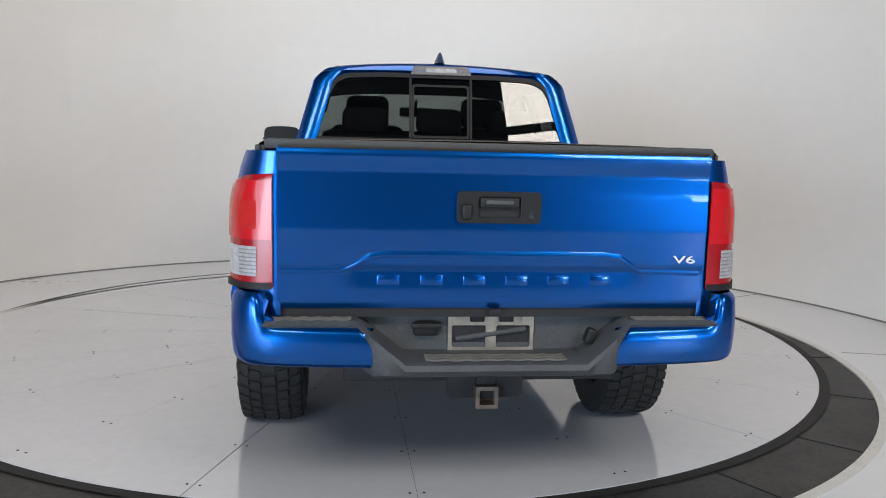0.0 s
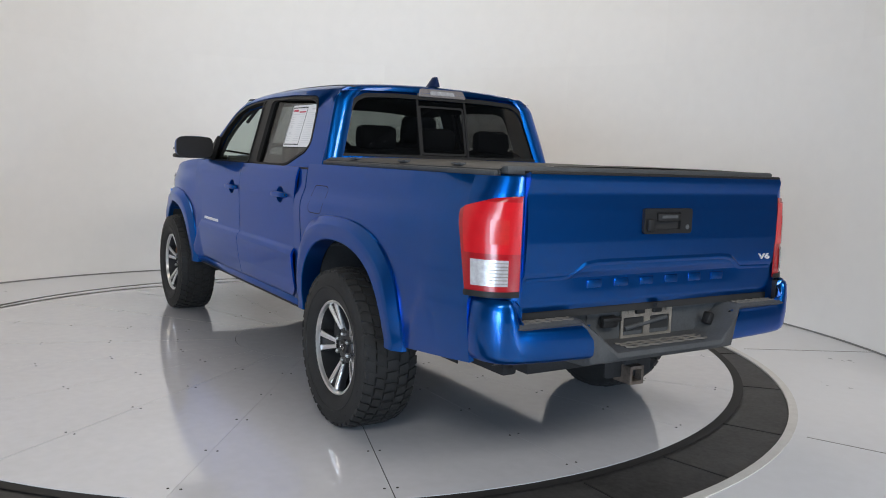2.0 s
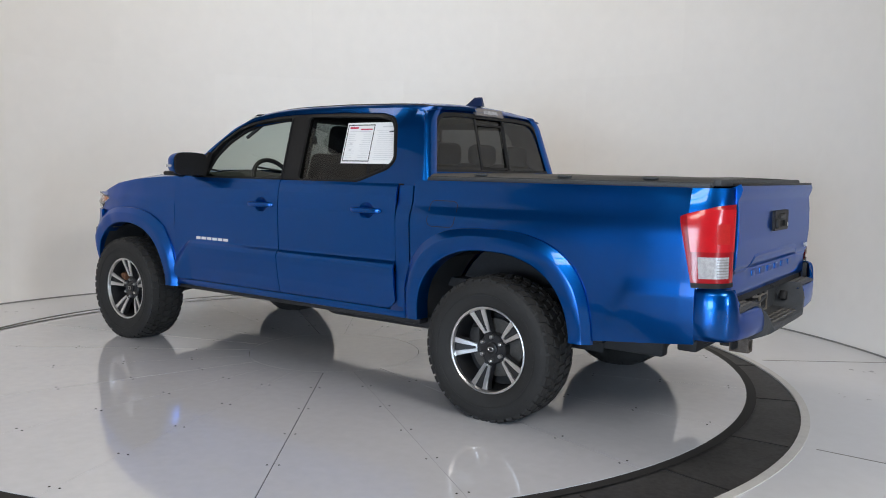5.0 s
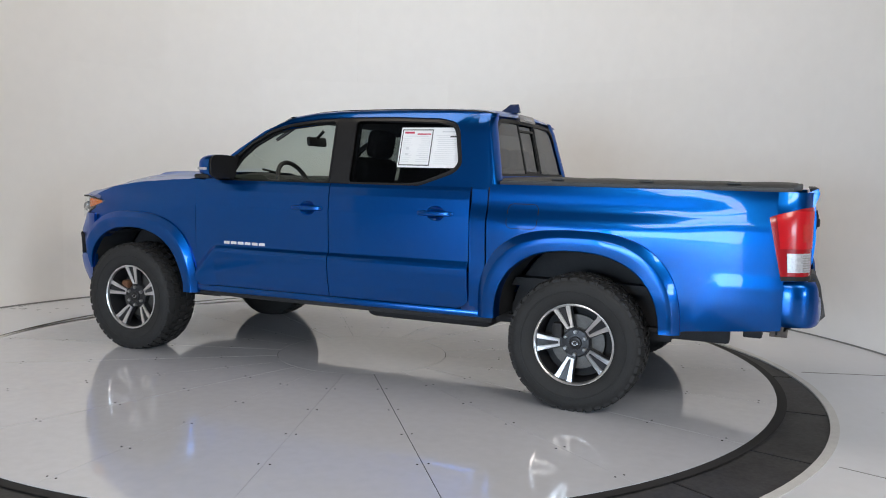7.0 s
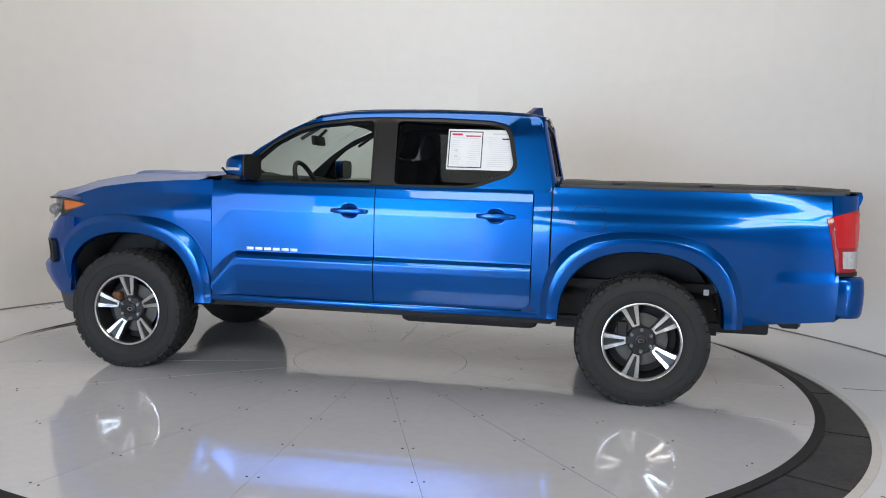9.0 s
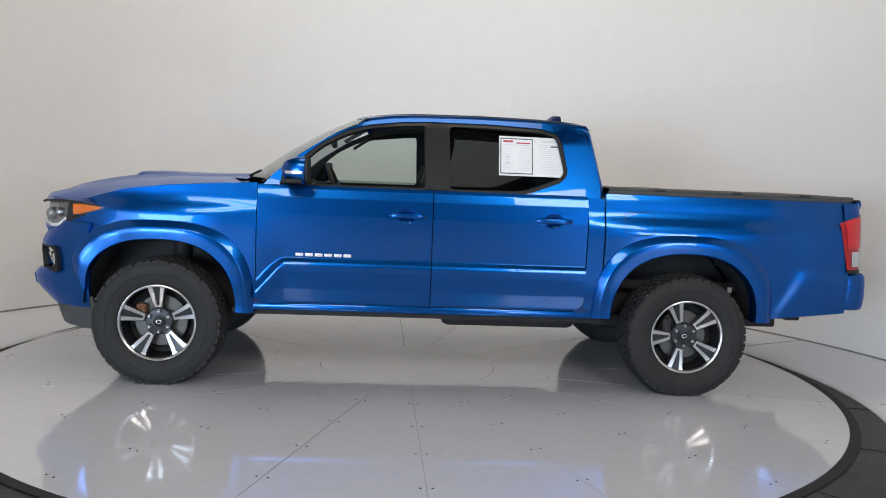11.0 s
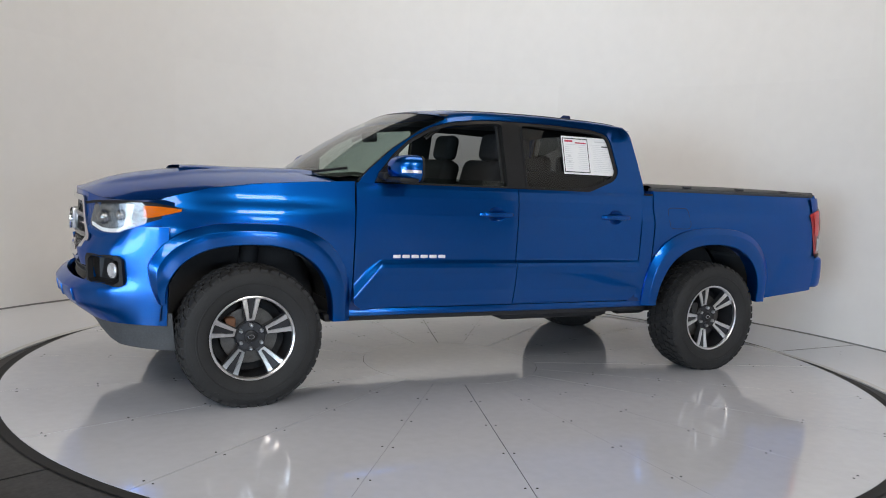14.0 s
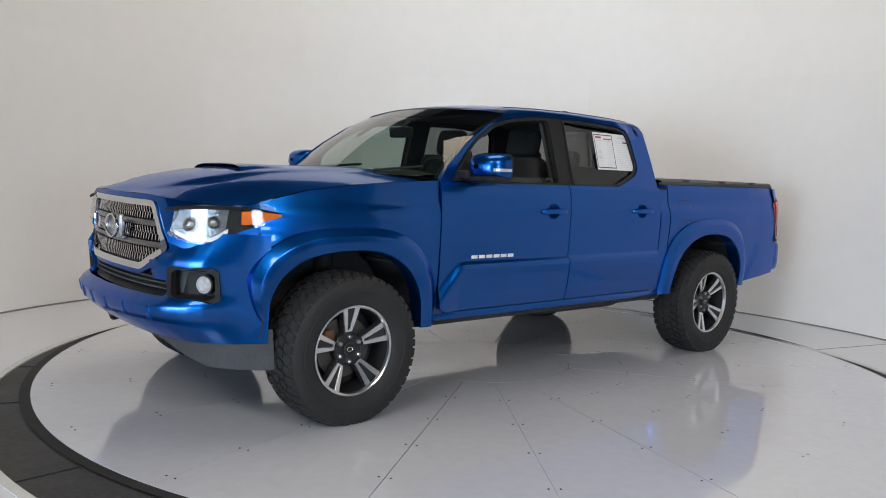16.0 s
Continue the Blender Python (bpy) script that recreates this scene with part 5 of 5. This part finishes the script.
def wheel_house(s, cx, half, top):
    rows = []
    for k in range(25):
        a = math.pi * k / 24
        rows.append([(cx + (half + 0.005) * math.cos(a), s * y, 0.46 + (top - 0.43) * math.sin(a)) for y in (0.84, 0.78, 0.62, 0.52)])
    l = part("wheel_liner", grid(rows), M_LINER, truck, "black plastic wheel-arch liner", smooth=50)
    part("liner_wall", flat([[(cx + half * 1.02 * math.cos(math.pi * k / 24), 0.36 + (top - 0.34) * math.sin(math.pi * k / 24)) for k in range(25)]], lambda a, b: (a, s * 0.525, b)), M_UNDER, l, smooth=0)
    for k in range(5):
        xx = cx - half * 0.7 + k * half * 0.33
        part("liner_rib", box(xx, s * 0.70, 0.43 + (top - 0.40) * math.sqrt(max(0.05, 1 - ((xx - cx) / half) ** 2)), 0.03, 0.3, 0.02, 0.006), M_LINER, l)


def underbody():
    for s in (-1, 1):
        part("frame_rail", box(-0.15, s * 0.46, 0.44, 4.5, 0.08, 0.13, 0.015), M_UNDER, truck, "black chassis rail")
        part("spring", box(-1.60, s * 0.54, 0.43, 1.0, 0.06, 0.03, 0.01), M_UNDER, truck, "rear leaf spring")
        part("shock", tube((-1.50, s * 0.50, 0.35), (-1.35, s * 0.45, 0.80), 0.028, 12), M_UNDER, truck, "rear damper")
        part("coil", tube((1.60, s * 0.60, 0.38), (1.56, s * 0.52, 0.88), 0.055, 14), M_UNDER, truck, "front strut")
        part("control_arm", tube((1.62, s * 0.72, 0.30), (1.55, s * 0.30, 0.36), 0.035, 10), M_UNDER, truck, "front suspension arm")
    part("rear_axle", join(tube((-1.618, -0.75, 0.37), (-1.618, 0.75, 0.37), 0.045, 14), tube((-1.72, 0, 0.37), (-1.50, 0, 0.37), 0.13, 18)), M_UNDER, truck, "black rear axle")
    part("gearbox", box(0.45, 0, 0.42, 1.3, 0.36, 0.22, 0.06), M_UNDER, truck, "dark gearbox and crossmember")
    part("exhaust", join(tube((0.6, -0.28, 0.36), (-0.9, -0.28, 0.38), 0.04, 12), tube((-0.9, -0.28, 0.40), (-2.2, -0.62, 0.50), 0.032, 12)), M_UNDER, truck, "dull dark exhaust pipe")
    part("fuel_tank", box(-0.55, 0.42, 0.42, 0.9, 0.30, 0.17, 0.05), M_UNDER, truck, "black fuel tank")
    part("cab_floor", box(0.05, 0, 0.52, 2.25, 1.62, 0.06), M_UNDER, truck, "cab floor")
    part("engine_bay", box(1.75, 0, 0.78, 1.1, 0.98, 0.62), M_UNDER, truck, "dark engine bay behind the grille")
    part("radiator", box(2.25, 0, 0.80, 0.12, 1.05, 0.50), M_UNDER, truck, "dark radiator")
    part("firewall", box(1.12, 0, 0.90, 0.05, 1.55, 0.62), M_UNDER, truck, "dark bulkhead")


def seat(x, y, w):
    """A cloth front seat: base, back, headrest on two posts."""
    s = part("seat", box(x + 0.02, y, 0.83, 0.52, w, 0.16, 0.05), M_SEAT, truck, "dark cloth seat")
    part("seat_back", box(x - 0.27, y, 1.12, 0.15, w * 0.96, 0.56, 0.06, m=pose(0, 0, 0, 0, -14, 0), seg=3), M_SEAT, s)
    part("headrest", box(x - 0.375, y, 1.485, 0.10, 0.27, 0.19, 0.045, m=pose(0, 0, 0, 0, -10, 0), seg=3), M_SEAT, s)
    for o in (-0.055, 0.055):
        part("headrest_post", tube((x - 0.345, y + o, 1.34), (x - 0.368, y + o, 1.44), 0.006, 8), M_CHROME, s, "chrome headrest post")


def cabin():
    seat(0.28, 0.37, 0.50)
    seat(0.28, -0.37, 0.50)
    rear = part("rear_bench", box(-0.62, 0, 0.84, 0.46, 1.28, 0.16, 0.05), M_SEAT, truck, "dark cloth rear bench")
    part("bench_back", box(-0.90, 0, 1.10, 0.13, 1.28, 0.50, 0.05, m=pose(0, 0, 0, 0, -10, 0)), M_SEAT, rear)
    for y in (-0.40, 0.0, 0.40):
        part("headrest", box(-0.955, y, 1.40, 0.09, 0.25, 0.14, 0.04), M_SEAT, rear)
    dash = part("dashboard", grid([[(x, y, z + 0.03 * math.exp(-((y - 0.37) / 0.22) ** 2) * (1 if 0.6 < x < 1.0 else 0)) for x, z in ((1.16, 1.24), (1.05, 1.255), (0.88, 1.25), (0.76, 1.225), (0.70, 1.16), (0.72, 1.02), (0.80, 0.80))] for y in span(-0.74, 0.74, 40)]), M_DASH, truck, "black plastic dashboard", smooth=50)
    part("centre_stack", box(0.74, 0, 1.06, 0.10, 0.34, 0.30, 0.03), M_DASH, dash)
    sw = torus(0.182, 0.016, 36, 10)
    m = Matrix.Translation((0.60, 0.37, 1.185)) @ pose(0, 0, 0, 0, -66, 0)
    bmesh.ops.transform(sw, matrix=m, verts=sw.verts)
    steer = part("steering_wheel", sw, M_DASH, dash, "black steering wheel")
    hb = join(box(0, 0, 0, 0.12, 0.14, 0.05, 0.02), box(0, 0.10, 0, 0.03, 0.16, 0.02, 0.006), box(0, -0.10, 0, 0.03, 0.16, 0.02, 0.006), box(-0.10, 0, 0, 0.16, 0.03, 0.02, 0.006))
    bmesh.ops.transform(hb, matrix=m, verts=hb.verts)
    part("wheel_boss", hb, M_DASH, dash)
    part("column", tube((0.62, 0.37, 1.18), (0.80, 0.37, 1.10), 0.04, 14), M_DASH, dash)
    part("rear_view_mirror", box(0.66, 0.0, 1.515, 0.03, 0.24, 0.07, 0.02, m=pose(0, 0, 0, 0, 8, 0)), M_DASH, truck, "black rear-view mirror")
    part("mirror_stalk", tube((0.66, 0, 1.54), (0.60, 0, 1.595), 0.012, 8), M_DASH, truck)
    part("headlining", grid([[(x, y, lerp(x, (-0.98, -0.8, 0.2, 0.40), (1.62, 1.675, 1.665, 1.625)) - 0.03 * (abs(y) / 0.62) ** 4) for y in span(-0.64, 0.64, 12)] for x in span(-0.98, 0.40, 12)]), M_LININGS, truck, "grey headlining", smooth=60)
    for s in (-1, 1):
        part("door_card", box(0.05, s * 0.80, 0.90, 1.98, 0.05, 0.64), M_DASH, truck, "black inner door panels")
        part("sail_panel", flat([rounded([(0.93, 1.222), (0.89, 1.285), (0.775, 1.395), (0.785, 1.222)], 0.01, 2)], lambda a, b: (a, s * cab_y(a, b, 0.024), b), 0.03), M_BLACKTRIM, truck, "black mirror mounting panel")
        part("grab_handle", tube((0.55, s * 0.66, 1.50), (0.40, s * 0.63, 1.60), 0.012, 8), M_DASH, truck)


def door_mirror(s):
    """Painted mirror shell with a chrome signal strip on a black foot."""
    rows = []
    for k in range(11):
        t = k / 10
        x = 0.900 - 0.145 * t
        e = math.sqrt(max(0.02, 1 - (1 - t) ** 2.6))
        rows.append([(x, s * (0.982 + 0.130 * e * math.copysign(abs(math.cos(a)) ** 0.6, math.cos(a))), 1.318 + 0.078 * e * math.copysign(abs(math.sin(a)) ** 0.6, math.sin(a)) - 0.006) for a in [2 * math.pi * j / 28 for j in range(28)]])
    m = part("door_mirror", grid(rows, closed=True), M_BLUE, truck, "blue door mirror with black foot", smooth=50)
    part("mirror_frame", flat([rounded([(s * 0.852, 1.238), (s * 1.108, 1.24), (s * 1.108, 1.385), (s * 0.852, 1.385)], 0.05)], lambda a, b: (0.752, a, b), 0.012), M_BLACKTRIM, m, "black mirror frame")
    part("mirror_pane", flat([rounded([(s * 0.866, 1.25), (s * 1.096, 1.252), (s * 1.096, 1.373), (s * 0.866, 1.373)], 0.045)], lambda a, b: (0.744, a, b)), M_MIRROR, m, "silvered mirror pane", smooth=0)
    part("mirror_underside", box(0.825, s * 0.985, 1.248, 0.12, 0.24, 0.03, 0.014), M_BLACKTRIM, m)
    part("signal_strip", grid([[(0.900 - 0.145 * t + 0.004, s * (0.992 + 0.130 * math.sqrt(max(0.02, 1 - (1 - t) ** 2.6))), 1.298 + h) for h in (-0.008, 0.008)] for t in (0.25, 0.4, 0.6, 0.8, 0.97)]), M_CLEARLENS, m, "clear turn signal strip")
    part("mirror_arm", box(0.86, s * 0.87, 1.265, 0.10, 0.10, 0.045, 0.015), M_BLACKTRIM, m)


def badge_strip(s):
    """Seven raised chrome bars where the name stands on the door."""
    for k in range(6):
        x = (0.815 - 0.0575 * k - 0.022) if s > 0 else (0.505 + 0.0575 * k)
        y = side(x, 0.80, True)
        part("name_block", box(x, s * (y + 0.002), 0.806, 0.046, 0.005, 0.019, 0.002), M_NAME, bpy.data.objects["front_door" if s > 0 else "front_door.001"], "plain chrome block")


def fuel_flap():
    x0, x1, z0, z1 = -1.382, -1.195, 0.995, 1.138
    loop = rounded([(x0, z0), (x1, z0), (x1, z1), (x0, z1)], 0.04, 4)
    lay = lambda o: (lambda a, b: (a, side(a, b) + o, b))
    bedl = bpy.data.objects["bed_side"]
    part("fuel_flap_gap", flat([loop, inset(loop, 0.004)], lay(0.0015)), M_DARKGAP, bedl, "dark gap round the fuel flap", smooth=0)


def window_sheet():
    """The printed sheet behind the rear window: white paper, framed black, lines of print as bars."""
    lay = lambda o: (lambda a, b: (a, cab_y(a, b, 0.004 + o), b))
    x0, x1, z0, z1 = -0.835, -0.415, 1.332, 1.580
    s = part("window_sheet", flat([[(x0, z0), (x1, z0), (x1, z1), (x0, z1)]], lay(0.0)), M_PAPER, truck, "white printed sales sheet in the rear side window", smooth=0)
    m = x1 - 0.215
    part("sheet_border", flat([[(m, z0 + 0.012), (x1 - 0.008, z0 + 0.012), (x1 - 0.008, z1 - 0.012), (m, z1 - 0.012)], [(m + 0.006, z0 + 0.018), (x1 - 0.014, z0 + 0.018), (x1 - 0.014, z1 - 0.018), (m + 0.006, z1 - 0.018)]], lay(0.0012)), M_INK, s, "black printed border", smooth=0)
    rng = random.Random(5)
    def bar(a0, a1, z, h, mt):
        part("print_bar", flat([[(a0, z), (a1, z), (a1, z + h), (a0, z + h)]], lay(0.0016)), mt, s, smooth=0)
    bar(x1 - 0.09, x1 - 0.025, z1 - 0.038, 0.012, M_INKRED)
    bar(m + 0.015, x1 - 0.11, z1 - 0.045, 0.008, M_INKRED)
    bar(x1 - 0.19, x1 - 0.03, z1 - 0.056, 0.004, M_INKGREY)
    for k in range(12):
        z = z1 - 0.072 - k * 0.0128
        bar(x1 - 0.09 + rng.uniform(0, 0.02), x1 - 0.025, z, 0.003, M_INKGREY)
        bar(m + 0.015, m + 0.10 - rng.uniform(0, 0.03), z, 0.003, M_INKGREY)
    for z in (z0 + 0.075, z0 + 0.11):
        bar(x1 - 0.065, x1 - 0.045, z, 0.014, M_INKGREY)
    bar(x0 + 0.02, m - 0.06, z1 - 0.03, 0.008, M_INKGREY)
    for k in range(15):
        z = z1 - 0.050 - k * 0.0125
        bar(x0 + 0.015 + rng.uniform(0, 0.05), m - 0.02 - rng.uniform(0, 0.02), z, 0.0028, M_INKGREY)
    bar(x0 + 0.02, x0 + 0.09, z1 - 0.06, 0.008, M_INK)


for s in (1, -1):
    side_panels(s)
    greenhouse(s)
    headlamp(s)
    tail_lamp(s)
    door_mirror(s)
    wheel_house(s, FCX, 0.46, 0.90)
    wheel_house(s, RCX, 0.48, 0.92)
    for x in (WB, -WB):
        wheel(x, s, 87 if x > 0 else 69)
roof()
cab_back()
windscreen()
hood()
nose()
front_bumper()
tailgate()
tonneau()
rear_bumper()
underbody()
cabin()
badge_strip(1)
badge_strip(-1)
fuel_flap()
window_sheet()
part("liner_label", box(-2.0, 0.64, 0.64, 0.03, 0.004, 0.035), M_PAPER, truck, "small pale label in the wheel arch")


def motions():
    times = [0.5 * k for k in range(33)]
    walk(turntable, [(t, pose(0, 0, 0, 0, 0, TURN * t)) for t in times])
    walk(truck, [(t, pose(0, 0, 0, 0, 0, TURN * t) @ pose(-0.096, -0.255, 0)) for t in times])


motions()
